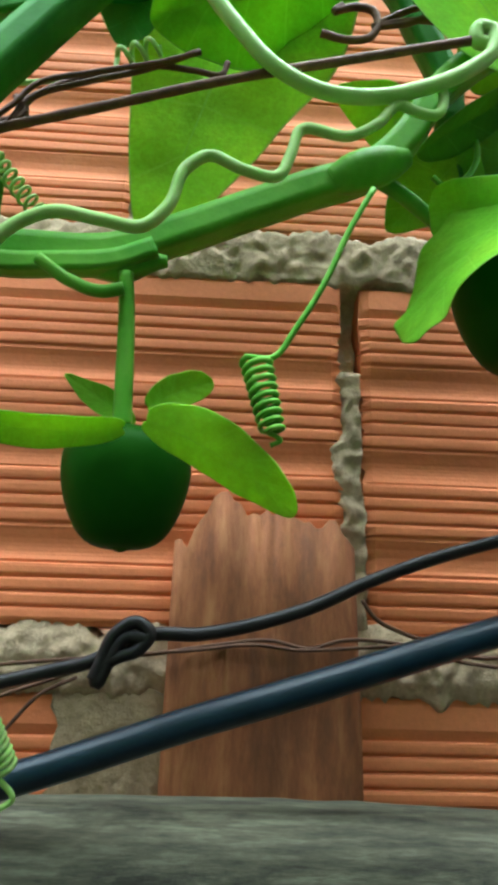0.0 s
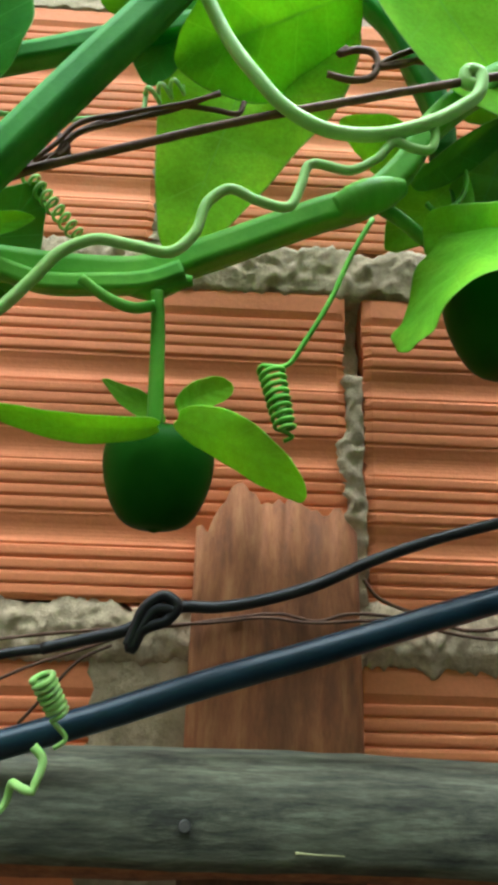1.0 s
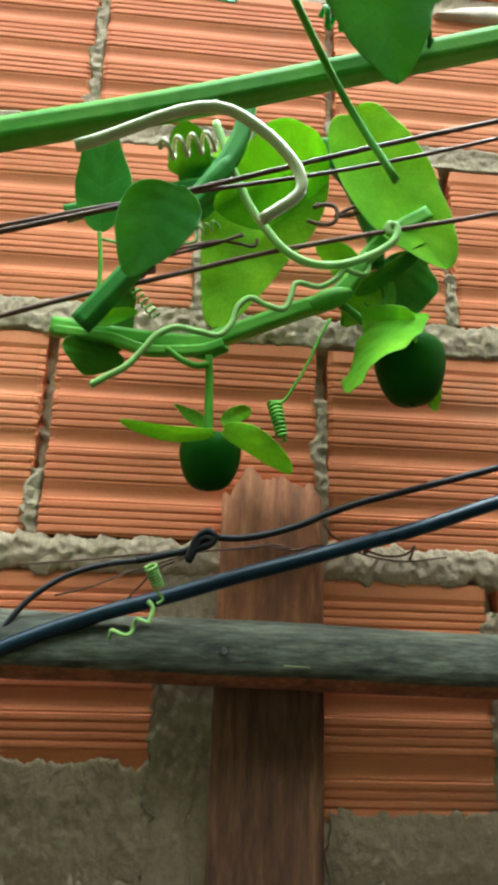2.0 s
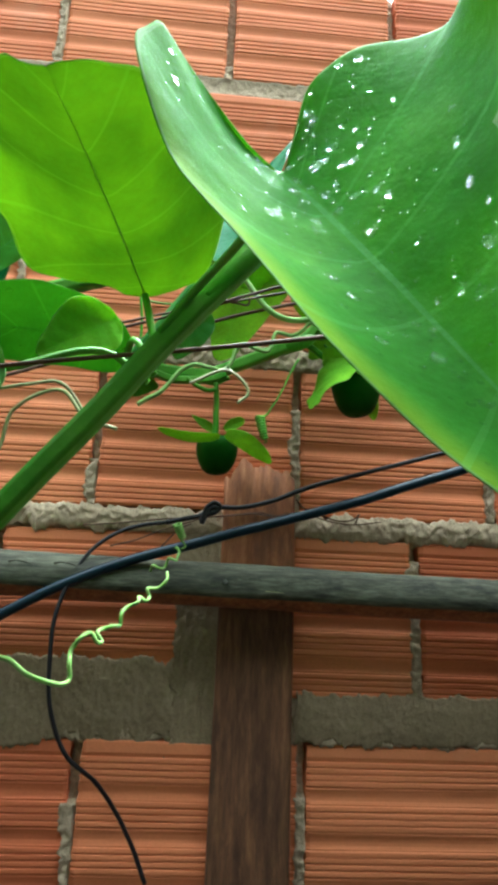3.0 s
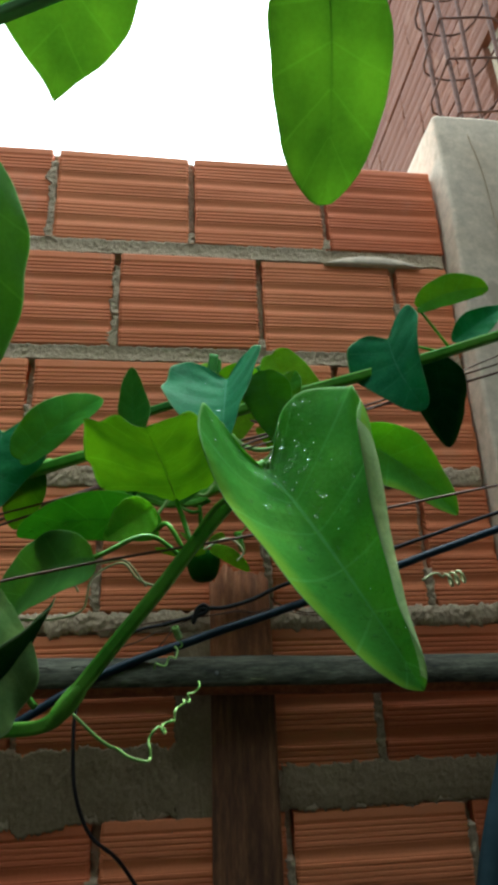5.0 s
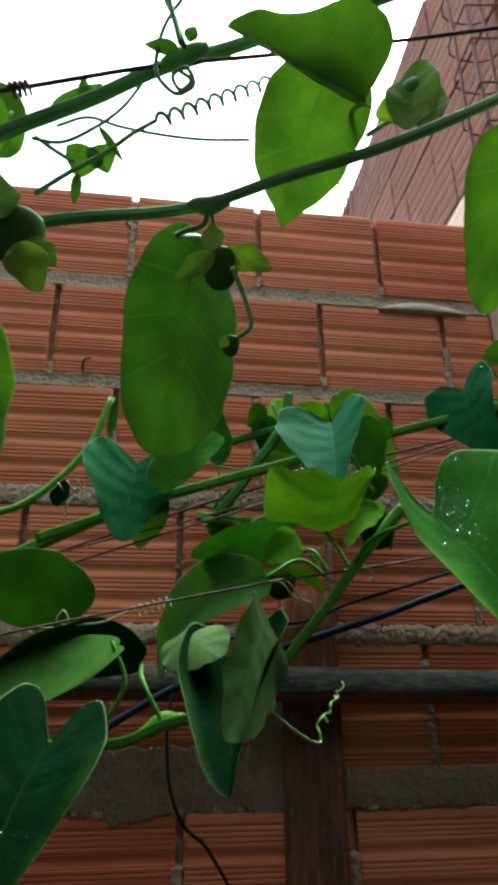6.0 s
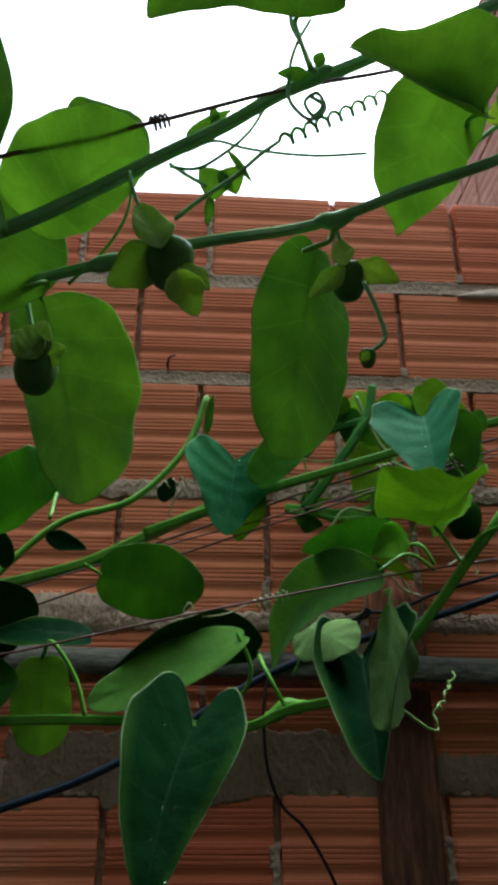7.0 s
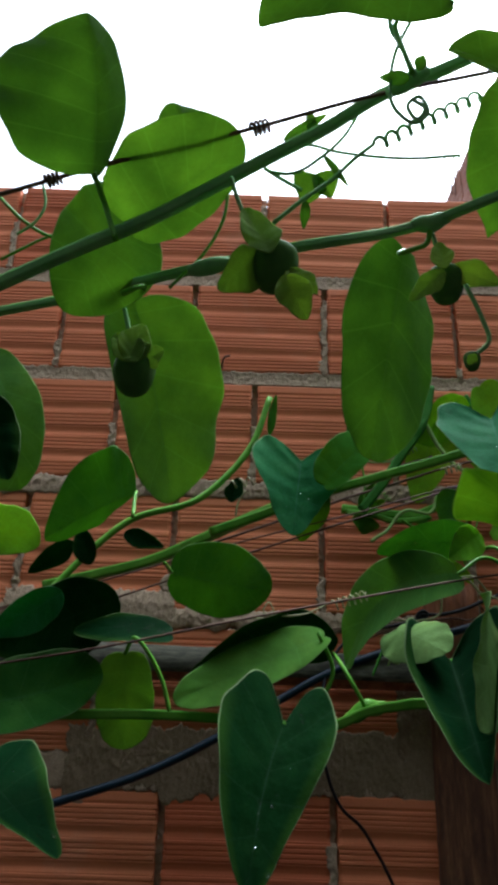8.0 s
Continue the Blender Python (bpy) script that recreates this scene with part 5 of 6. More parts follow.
vine_leaf(near_vine, (-0.2903, -0.4209, 1.8648), (-0.3332, -0.4738, 1.8174), (0.852, -0.326, -0.409), (0.0803, 0.0545), M_LEAF_MID, "ovate", folds=(-0.14, -0.6), bend=0.37, twist=0.32, skew=-0.062, lobe=1.08, seed=53, stalk=[(-0.2857, -0.4500, 1.8390)], drops=60)
vine_leaf(near_vine, (-0.3701, -0.4951, 1.8109), (-0.3303, -0.49, 1.811), (0.129, -0.991, -0.034), (0.0228, 0.0405), M_LEAF_YOUNG, "broad", folds=(0.1, -0.01), bend=0.30, twist=-0.07, skew=0.047, lobe=1.01, seed=54)
vine_leaf(near_vine, (-0.3732, -0.4411, 1.7234), (-0.2979, -0.4324, 1.7442), (0.042, -0.967, 0.253), (0.046, 0.0512), M_LEAF_MID, "broad", folds=(0.32, 0.23), bend=0.04, twist=0.04, skew=-0.039, lobe=1.02, seed=55, drops=60)
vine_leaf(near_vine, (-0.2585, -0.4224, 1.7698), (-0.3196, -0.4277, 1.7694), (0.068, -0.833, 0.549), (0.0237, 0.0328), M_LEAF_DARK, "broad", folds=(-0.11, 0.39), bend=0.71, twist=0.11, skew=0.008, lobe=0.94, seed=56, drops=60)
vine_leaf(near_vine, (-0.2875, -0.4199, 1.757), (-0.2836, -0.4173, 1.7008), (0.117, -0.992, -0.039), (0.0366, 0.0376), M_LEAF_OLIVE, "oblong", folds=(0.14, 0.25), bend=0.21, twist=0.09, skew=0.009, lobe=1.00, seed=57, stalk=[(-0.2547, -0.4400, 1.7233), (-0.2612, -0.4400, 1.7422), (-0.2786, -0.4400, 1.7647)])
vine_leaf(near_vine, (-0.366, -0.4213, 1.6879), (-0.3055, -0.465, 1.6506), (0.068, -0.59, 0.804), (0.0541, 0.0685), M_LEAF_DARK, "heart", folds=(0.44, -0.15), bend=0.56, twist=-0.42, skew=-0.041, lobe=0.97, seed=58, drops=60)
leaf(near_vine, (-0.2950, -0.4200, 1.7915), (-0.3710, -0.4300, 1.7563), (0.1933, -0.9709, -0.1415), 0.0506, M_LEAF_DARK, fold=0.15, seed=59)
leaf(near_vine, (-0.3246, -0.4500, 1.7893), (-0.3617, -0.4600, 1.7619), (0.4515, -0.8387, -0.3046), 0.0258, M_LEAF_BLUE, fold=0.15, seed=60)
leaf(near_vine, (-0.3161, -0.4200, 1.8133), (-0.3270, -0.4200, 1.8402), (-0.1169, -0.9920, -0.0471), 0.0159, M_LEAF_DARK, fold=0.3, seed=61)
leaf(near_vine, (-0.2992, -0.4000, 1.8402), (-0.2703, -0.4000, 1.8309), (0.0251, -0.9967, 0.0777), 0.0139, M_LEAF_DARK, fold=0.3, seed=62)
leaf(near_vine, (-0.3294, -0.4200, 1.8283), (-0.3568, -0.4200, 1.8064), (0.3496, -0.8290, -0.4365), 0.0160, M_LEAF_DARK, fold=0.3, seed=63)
rod("tendril", [(-0.0792, -0.4440, 1.7371), (-0.0624, -0.4440, 1.7231), (-0.0597, -0.4402, 1.7219), (-0.0549, -0.4405, 1.7186), (-0.0500, -0.4367, 1.7164), (-0.0454, -0.4370, 1.7157), (-0.0440, -0.4332, 1.7172), (-0.0443, -0.4334, 1.7208), (-0.0447, -0.4297, 1.7252), (-0.0424, -0.4299, 1.7285), (-0.0396, -0.4262, 1.7298), (-0.0381, -0.4264, 1.7276), (-0.0370, -0.4226, 1.7277), (-0.0385, -0.4229, 1.7298), (-0.0371, -0.4191, 1.7314), (-0.0343, -0.4194, 1.7323), (-0.0325, -0.4156, 1.7327), (-0.0323, -0.4158, 1.7360), (-0.0304, -0.4121, 1.7388), (-0.0275, -0.4123, 1.7402), (-0.0275, -0.4086, 1.7421), (-0.0257, -0.4088, 1.7409), (-0.0245, -0.4050, 1.7427), (-0.0254, -0.4053, 1.7448), (-0.0218, -0.4015, 1.7458), (-0.0192, -0.4018, 1.7481), (-0.0192, -0.3980, 1.7515)], 0.00078, M_TENDRIL, near_vine, thin_end=0.7, per=5)
coil("tendril", (-0.1553, -0.4320, 1.7890), (-0.1324, -0.4300, 1.7967), 0.00333, 6, 0.00048, M_TENDRIL_DRY, near_vine, grow=1.0, lead=[(-0.2381, -0.4320, 1.7732), (-0.2121, -0.4320, 1.7793), (-0.1928, -0.4320, 1.7823), (-0.1966, -0.4320, 1.7900), (-0.2000, -0.4320, 1.7850), (-0.1767, -0.4320, 1.7825)])
rod("tendril", [(-0.1123, -0.4100, 1.7843), (-0.0932, -0.4100, 1.7845), (-0.0815, -0.4100, 1.7883), (-0.0766, -0.4100, 1.8053), (-0.0604, -0.4100, 1.8133), (-0.0513, -0.4100, 1.8037), (-0.0399, -0.4100, 1.8000)], 0.00068, M_TENDRIL_DRY, near_vine)
rod("tendril", [(-0.0826, -0.4200, 1.7965), (-0.0863, -0.4200, 1.8064), (-0.0764, -0.4200, 1.8100), (-0.0680, -0.4200, 1.8119), (-0.0613, -0.4200, 1.8131), (-0.0474, -0.4200, 1.7988)], 0.00059, M_TENDRIL_DRY, near_vine)
coil("tendril", (0.1145, -0.4300, 1.7972), (0.1254, -0.4300, 1.7999), 0.00344, 3, 0.00076, M_TENDRIL_DRY, near_vine, grow=1.0, lead=[(0.1011, -0.4300, 1.7977), (0.1093, -0.4300, 1.8014)])
rod("tendril", [(-0.0154, -0.4000, 1.8230), (-0.0001, -0.4000, 1.8290), (0.0072, -0.4000, 1.8199), (0.0033, -0.4000, 1.8161)], 0.00060, M_TENDRIL_DRY, near_vine)
rod("tendril", [(-0.1294, -0.4200, 1.7479), (-0.1199, -0.4200, 1.7669), (-0.1160, -0.4200, 1.7722)], 0.00084, M_STEM_DARK, near_vine)

wire_d = empty("trellis_wire", (-0.1442, -0.4300, 1.7937), "thin rusty trellis wire with dried tendril coils", "wire")
rod("strand", [(-1.4500, -0.4515, 1.5315), (-0.3664, -0.4515, 1.7448), (-0.3045, -0.4515, 1.7560), (-0.2075, -0.4515, 1.7775), (-0.1461, -0.4515, 1.7903), (-0.0678, -0.4515, 1.8058), (-0.0005, -0.4515, 1.8168), (0.1240, -0.4515, 1.8413), (0.7700, -0.4515, 1.9684)], 0.00071, M_WIRE_RUST, wire_d)

# ---- vine on the middle wire ----

middle_vine = empty("passion_vine", (-0.0174, -0.2600, 1.9611), "passion vine with bluish heart-shaped leaves on the middle wire", "vine", "passion vines")
rod("stem", [(-0.2449, -0.2700, 1.8761), (-0.1968, -0.2644, 1.8963), (-0.1492, -0.2600, 1.9169), (-0.0831, -0.2600, 1.9391), (-0.0148, -0.2600, 1.9612), (0.0474, -0.2600, 1.9836), (0.1198, -0.2667, 2.0035), (0.1936, -0.2778, 2.0222), (0.2683, -0.2844, 2.0459), (0.3454, -0.2900, 2.0708)], 0.00456, M_STEM, middle_vine, profile=WINGED)
rod("stem", [(-0.1275, -0.2500, 1.9295), (-0.1925, -0.2340, 1.9086), (-0.2472, -0.2180, 1.8865), (-0.3078, -0.2020, 1.8623), (-0.3595, -0.1860, 1.8514), (-0.4180, -0.1700, 1.8406)], 0.00522, M_STEM, middle_vine, profile=WINGED)
rod("stem", [(-0.1918, -0.2500, 2.0236), (-0.2095, -0.2583, 1.9669), (-0.2328, -0.2667, 1.9311), (-0.2577, -0.2750, 1.9054), (-0.3166, -0.2833, 1.8815), (-0.3511, -0.2917, 1.8464), (-0.3740, -0.3000, 1.8152)], 0.00314, M_STEM, middle_vine)
vine_leaf(middle_vine, (0.0112, -0.305, 1.982), (0.0008, -0.3497, 1.9037), (-0.513, -0.714, 0.476), (0.1098, 0.0833), M_LEAF_BLUE, "heart", folds=(0.64, 0.54), bend=0.22, twist=-0.01, skew=0.014, lobe=1.17, seed=71, label='bluish green heart-shaped leaf', stalk=[(0.0598, -0.2700, 1.9280), (0.0417, -0.2700, 1.9622)], drops=60)
vine_leaf(middle_vine, (-0.1625, -0.2812, 1.9439), (-0.1716, -0.2955, 1.8689), (0.217, -0.963, 0.157), (0.1049, 0.074), M_LEAF_BLUE, "heart", folds=(0.3, 0.14), bend=0.10, twist=-0.20, skew=-0.002, lobe=1.10, seed=73, label='bluish heart-shaped leaf with a folded edge', stalk=[(-0.1311, -0.2600, 1.9262), (-0.1500, -0.2600, 1.9440)], drops=60)
vine_leaf(middle_vine, (0.1574, -0.2846, 2.0365), (0.1753, -0.3014, 1.9608), (-0.804, -0.591, -0.058), (0.0839, 0.0756), M_LEAF_BLUE, "heart", folds=(0.32, 0.23), bend=0.37, twist=0.18, skew=-0.040, lobe=1.02, seed=74, stalk=[(0.2229, -0.2700, 2.0316), (0.1990, -0.2700, 2.0361)], drops=60)
vine_leaf(middle_vine, (0.1951, -0.2725, 2.078), (0.2547, -0.2959, 2.0868), (-0.369, -0.929, 0.021), (0.0268, 0.0378), M_LEAF, "broad", folds=(0.17, 0.29), bend=0.32, twist=0.04, skew=0.062, lobe=1.20, seed=75, stalk=[(0.2207, -0.2700, 2.0378)])
leaf(middle_vine, (0.2306, -0.2600, 2.0504), (0.2894, -0.2600, 2.0932), (-0.1318, -0.9746, 0.1813), 0.0304, M_LEAF_BLUE, fold=0.3, seed=76)
leaf(middle_vine, (0.2097, -0.2600, 2.0356), (0.2145, -0.2500, 1.9474), (-0.3136, -0.9415, -0.1235), 0.0472, M_LEAF_DARK, fold=0.2, seed=77)
leaf(middle_vine, (0.0406, -0.3100, 1.9883), (0.0479, -0.3100, 1.9274), (-0.0573, -0.9983, -0.0069), 0.0382, M_LEAF_MID, fold=0.3, wave=0.06, seed=78)
vine_leaf(middle_vine, (-0.1439, -0.2993, 1.9148), (-0.0876, -0.2919, 1.9702), (0.039, -0.995, 0.094), (0.0335, 0.0523), M_LEAF, "broad", folds=(0.45, -0.17), bend=0.27, twist=-0.06, skew=0.027, lobe=1.14, seed=79)
vine_leaf(middle_vine, (-0.1387, -0.2547, 1.9267), (-0.1588, -0.2266, 1.8809), (0.012, -0.85, -0.527), (0.041, 0.031), M_LEAF, "ovate", folds=(0.25, 0.25), bend=0.24, twist=-0.01, skew=-0.026, lobe=0.92, seed=80)
leaf(middle_vine, (-0.0140, -0.2600, 1.9269), (-0.0276, -0.2600, 1.8904), (-0.1326, -0.9900, 0.0492), 0.0302, M_LEAF_MID, fold=0.2, seed=82)
leaf(middle_vine, (0.0565, -0.3000, 1.9679), (0.0680, -0.3000, 1.9944), (-0.1923, -0.9778, 0.0833), 0.0225, M_LEAF, fold=0.3, seed=83)
leaf(middle_vine, (-0.2261, -0.3000, 1.8963), (-0.2198, -0.3000, 1.9200), (-0.3512, -0.9316, 0.0936), 0.0181, M_LEAF_DARK, fold=0.3, seed=84)
leaf(middle_vine, (-0.1917, -0.2500, 1.9824), (-0.1854, -0.2500, 2.0275), (0.0717, -0.9974, -0.0100), 0.0091, M_LEAF_MID, fold=0.5, seed=85)
coil("tendril", (0.0341, -0.2700, 1.9969), (0.0762, -0.2700, 1.9919), 0.00290, 9, 0.00104, M_STEM_DARK, middle_vine, grow=1.0)
coil("tendril", (-0.0211, -0.2500, 1.9494), (-0.0008, -0.2500, 1.9558), 0.00341, 4, 0.00091, M_TENDRIL_DRY, middle_vine, grow=1.0)
coil("tendril", (-0.2269, -0.3000, 1.9119), (-0.2048, -0.3000, 1.9176), 0.00403, 3, 0.00081, M_TENDRIL_DRY, middle_vine, grow=1.0)
rod("tendril", [(-0.2220, -0.2800, 1.8894), (-0.2201, -0.2800, 1.9026), (-0.2139, -0.2800, 1.9134)], 0.00093, M_TENDRIL_DRY, middle_vine)

wire_e = empty("trellis_wire", (-0.0326, -0.2600, 1.9204), "thin rusty trellis wire along the middle of the wall", "wire")
rod("strand", [(-1.4500, -0.2500, 1.4279), (-0.3144, -0.2500, 1.8231), (-0.1953, -0.2500, 1.8676), (-0.1378, -0.2500, 1.8882), (-0.0314, -0.2500, 1.9250), (0.0599, -0.2500, 1.9594), (0.1666, -0.2500, 1.9960), (0.2851, -0.2500, 2.0367), (0.4480, -0.2500, 2.0884), (0.7700, -0.2500, 2.2005)], 0.00097, M_WIRE_RUST, wire_e)
rod("strand", [(-1.4500, -0.2450, 1.4558), (-0.3198, -0.2450, 1.8415), (-0.1975, -0.2450, 1.8800), (-0.1056, -0.2450, 1.9063), (-0.0309, -0.2450, 1.9300), (0.0498, -0.2450, 1.9521), (0.1685, -0.2450, 1.9952), (0.2903, -0.2450, 2.0497), (0.7700, -0.2450, 2.2134)], 0.00078, M_WIRE_RUST, wire_e)

# ---- vine on the upper wire, against the sky ----

upper_vine = empty("passion_vine", (-0.1281, -0.6100, 1.9448), "passion vine on a high wire with hanging leaves and fruit", "vine", "passion vines")
rod("stem", [(-0.3767, -0.5500, 1.9203), (-0.3080, -0.5650, 1.9271), (-0.2368, -0.5950, 1.9272), (-0.1953, -0.6120, 1.9264), (-0.1277, -0.6050, 1.9498), (-0.0935, -0.6170, 1.9584), (-0.0573, -0.6300, 1.9651), (-0.0126, -0.6340, 1.9890), (0.0326, -0.6320, 2.0228), (0.0613, -0.6300, 2.0499), (0.1137, -0.6200, 2.1063)], 0.00220, M_STEM_HAZED, upper_vine, profile=WINGED)
rod("stem", [(-0.3284, -0.6200, 1.8941), (-0.2891, -0.6210, 1.9173), (-0.2623, -0.6220, 1.9318), (-0.2372, -0.6230, 1.9484), (-0.2097, -0.6240, 1.9676), (-0.1809, -0.6250, 1.9871), (-0.1533, -0.6260, 2.0090), (-0.1186, -0.6270, 2.0286), (-0.0819, -0.6280, 2.0517), (-0.0432, -0.6290, 2.0750), (0.0055, -0.6300, 2.1073)], 0.00271, M_STEM_HAZED, upper_vine, profile=WINGED)
rod("node", [(-0.1321, -0.6050, 1.9488), (-0.1265, -0.6050, 1.9491), (-0.1207, -0.6050, 1.9522)], 0.00442, M_STEM_HAZED, upper_vine, lumps=0.015)
rod("node", [(-0.2284, -0.6050, 1.9216), (-0.2335, -0.6050, 1.9198), (-0.2399, -0.6050, 1.9179)], 0.00418, M_STEM_HAZED, upper_vine, lumps=0.015)
rod("node", [(-0.1466, -0.6350, 2.0045), (-0.1411, -0.6350, 2.0086), (-0.1348, -0.6350, 2.0136)], 0.00435, M_STEM_HAZED, upper_vine, lumps=0.015)
vine_leaf(upper_vine, (-0.1279, -0.5597, 1.9685), (-0.1471, -0.5346, 1.8506), (0.525, -0.811, -0.258), (0.067, 0.1041), M_LEAF_OLIVE, "broad", folds=(-0.01, -0.4), bend=-0.06, twist=0.10, skew=0.005, lobe=1.07, seed=91, label='large hanging ovate leaf lit from behind', stalk=[(-0.1265, -0.6050, 1.9481), (-0.1304, -0.6050, 1.9360), (-0.1346, -0.6050, 1.9341)])
vine_leaf(upper_vine, (-0.2808, -0.5451, 1.939), (-0.2571, -0.4922, 1.836), (0.607, -0.755, -0.248), (0.0573, 0.1032), M_LEAF_OLIVE, "oblong", folds=(0.25, -0.05), bend=0.17, twist=-0.40, skew=0.008, lobe=0.90, seed=92, label='large hanging ovate leaf lit from behind', stalk=[(-0.2776, -0.5900, 1.9133), (-0.2723, -0.5900, 1.9161)])
vine_leaf(upper_vine, (-0.2805, -0.6528, 1.9289), (-0.2827, -0.6848, 1.9814), (0.554, -0.721, -0.416), (0.0352, 0.0849), M_LEAF_OLIVE, "broad", folds=(-0.63, -0.27), bend=0.86, twist=-0.58, skew=-0.003, lobe=1.10, seed=93, stalk=[(-0.2736, -0.6300, 1.9138), (-0.2807, -0.6300, 1.9338)])
vine_leaf(upper_vine, (-0.0659, -0.6284, 2.0327), (-0.0844, -0.575, 1.9711), (0.073, -0.743, -0.666), (0.056, 0.0575), M_LEAF_OLIVE, "tipped", folds=(0.12, -0.02), bend=0.25, twist=-0.25, skew=-0.034, lobe=1.05, seed=94, stalk=[(-0.0488, -0.6000, 2.0062), (-0.0497, -0.6000, 2.0350), (-0.0464, -0.6000, 2.0663)])
vine_leaf(upper_vine, (-0.0547, -0.6296, 1.9997), (-0.1223, -0.6408, 2.0238), (0.163, -0.987, 0.003), (0.0853, 0.07), M_LEAF_OLIVE, "cordate", folds=(0.46, 0.75), bend=0.12, twist=0.20, skew=0.018, lobe=0.96, seed=95, stalk=[(-0.0488, -0.6000, 2.0062), (-0.0545, -0.6100, 2.0103)])
vine_leaf(upper_vine, (0.0158, -0.6343, 1.9859), (0.024, -0.5716, 1.9239), (0.072, -0.706, -0.704), (0.0542, 0.0435), M_LEAF_OLIVE, "broad", folds=(0.32, 0.2), bend=0.17, twist=-0.38, skew=0.020, lobe=0.90, seed=96, label='hanging ovate leaf lit from behind', stalk=[(0.0332, -0.6300, 2.0245), (0.0275, -0.6300, 2.0097)])
vine_leaf(upper_vine, (-0.2782, -0.6016, 1.9475), (-0.2202, -0.6277, 1.9787), (0.33, -0.325, -0.886), (0.0488, 0.0677), M_LEAF_OLIVE, "broad", folds=(-0.07, -0.09), bend=0.41, twist=0.11, skew=-0.022, lobe=1.01, seed=97)
vine_leaf(upper_vine, (-0.2792, -0.5896, 1.9598), (-0.3071, -0.5852, 1.9058), (0.594, -0.717, -0.365), (0.0587, 0.0554), M_LEAF_OLIVE, "round", folds=(0.27, 0.18), bend=0.45, twist=-0.23, skew=-0.008, lobe=1.02, seed=98)
leaf(upper_vine, (-0.2589, -0.5750, 2.0076), (-0.2320, -0.5700, 2.0505), (0.4034, -0.9029, -0.1481), 0.0539, M_LEAF_OLIVE, fold=0.15, seed=99)
vine_leaf(upper_vine, (-0.1318, -0.6767, 2.0054), (-0.2141, -0.6799, 1.9838), (0.131, -0.923, -0.362), (0.0897, 0.0345), M_LEAF_OLIVE, "ovate", folds=(-0.05, 0.18), bend=0.25, twist=0.18, skew=-0.138, lobe=0.97, seed=101, stalk=[(-0.1432, -0.6500, 1.9962), (-0.1462, -0.6500, 2.0106), (-0.1492, -0.6500, 2.0275)])
vine_leaf(upper_vine, (-0.378, -0.4962, 1.93), (-0.3433, -0.503, 1.8375), (0.224, -0.962, 0.155), (0.0824, 0.0389), M_LEAF_OLIVE, "broad", folds=(0.23, 0.08), bend=0.55, twist=0.07, skew=0.042, lobe=1.09, seed=102)
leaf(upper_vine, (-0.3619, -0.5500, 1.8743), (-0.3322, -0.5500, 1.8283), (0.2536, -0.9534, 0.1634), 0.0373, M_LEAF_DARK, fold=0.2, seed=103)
rod("pedicel", [(-0.2244, -0.6290, 1.9517), (-0.2204, -0.6290, 1.9373), (-0.2141, -0.6290, 1.9235), (-0.2047, -0.6290, 1.9127)], 0.00105, M_STEM_HAZED, upper_vine)
fruit_c = fruit(upper_vine, (-0.2042, -0.6290, 1.9127), 0.0110, 0.0216, (0, 0, -1), "small dark green passion fruit among pale bracts", M_FRUIT_SMALL)
leaf(fruit_c, (-0.2065, -0.6410, 1.9008), (-0.2178, -0.6370, 1.9272), (0.0526, -0.9837, 0.1720), 0.0176, M_BRACT, shape='bract', fold=0.25, wave=0.08, seed=420, name="bract")
leaf(fruit_c, (-0.2107, -0.6350, 1.9053), (-0.2275, -0.6370, 1.8848), (0.6348, -0.6195, -0.4617), 0.0208, M_BRACT, shape='bract', fold=0.25, wave=0.08, seed=421, name="bract")
leaf(fruit_c, (-0.2002, -0.6410, 1.8899), (-0.1906, -0.6370, 1.8715), (0.0309, -0.9800, -0.1968), 0.0163, M_BRACT, shape='bract', fold=0.25, wave=0.08, seed=422, name="bract")
leaf(fruit_c, (-0.1985, -0.6350, 1.8973), (-0.1864, -0.6370, 1.8838), (-0.0172, -0.9911, 0.1317), 0.0120, M_BRACT, shape='bract', fold=0.25, wave=0.08, seed=423, name="bract")
rod("pedicel", [(-0.1259, -0.6020, 1.9506), (-0.1236, -0.6020, 1.9387), (-0.1210, -0.6020, 1.9247)], 0.00117, M_STEM_HAZED, upper_vine)
fruit_d = fruit(upper_vine, (-0.1207, -0.6020, 1.9247), 0.0088, 0.0188, (0, 0, -1), "small dark green passion fruit among pale bracts", M_FRUIT_SMALL)
leaf(fruit_d, (-0.1248, -0.6140, 1.9147), (-0.1410, -0.6100, 1.9004), (-0.1307, -0.9831, -0.1283), 0.0113, M_BRACT, shape='bract', fold=0.25, wave=0.08, seed=735, name="bract")
leaf(fruit_d, (-0.1193, -0.6080, 1.9216), (-0.0983, -0.6100, 1.9109), (-0.2168, -0.9441, -0.2485), 0.0139, M_BRACT, shape='bract', fold=0.25, wave=0.08, seed=736, name="bract")
leaf(fruit_d, (-0.1242, -0.6140, 1.9163), (-0.1258, -0.6100, 1.9338), (-0.3595, -0.9164, 0.1760), 0.0111, M_BRACT, shape='bract', fold=0.25, wave=0.08, seed=737, name="bract")
rod("pedicel", [(-0.2822, -0.5700, 1.9269), (-0.2775, -0.5700, 1.9097), (-0.2719, -0.5700, 1.8892)], 0.00121, M_STEM_HAZED, upper_vine)
fruit_e = fruit(upper_vine, (-0.2712, -0.5700, 1.8883), 0.0108, 0.0204, (0, 0, -1), "small dark green passion fruit among pale bracts", M_FRUIT_SMALL)
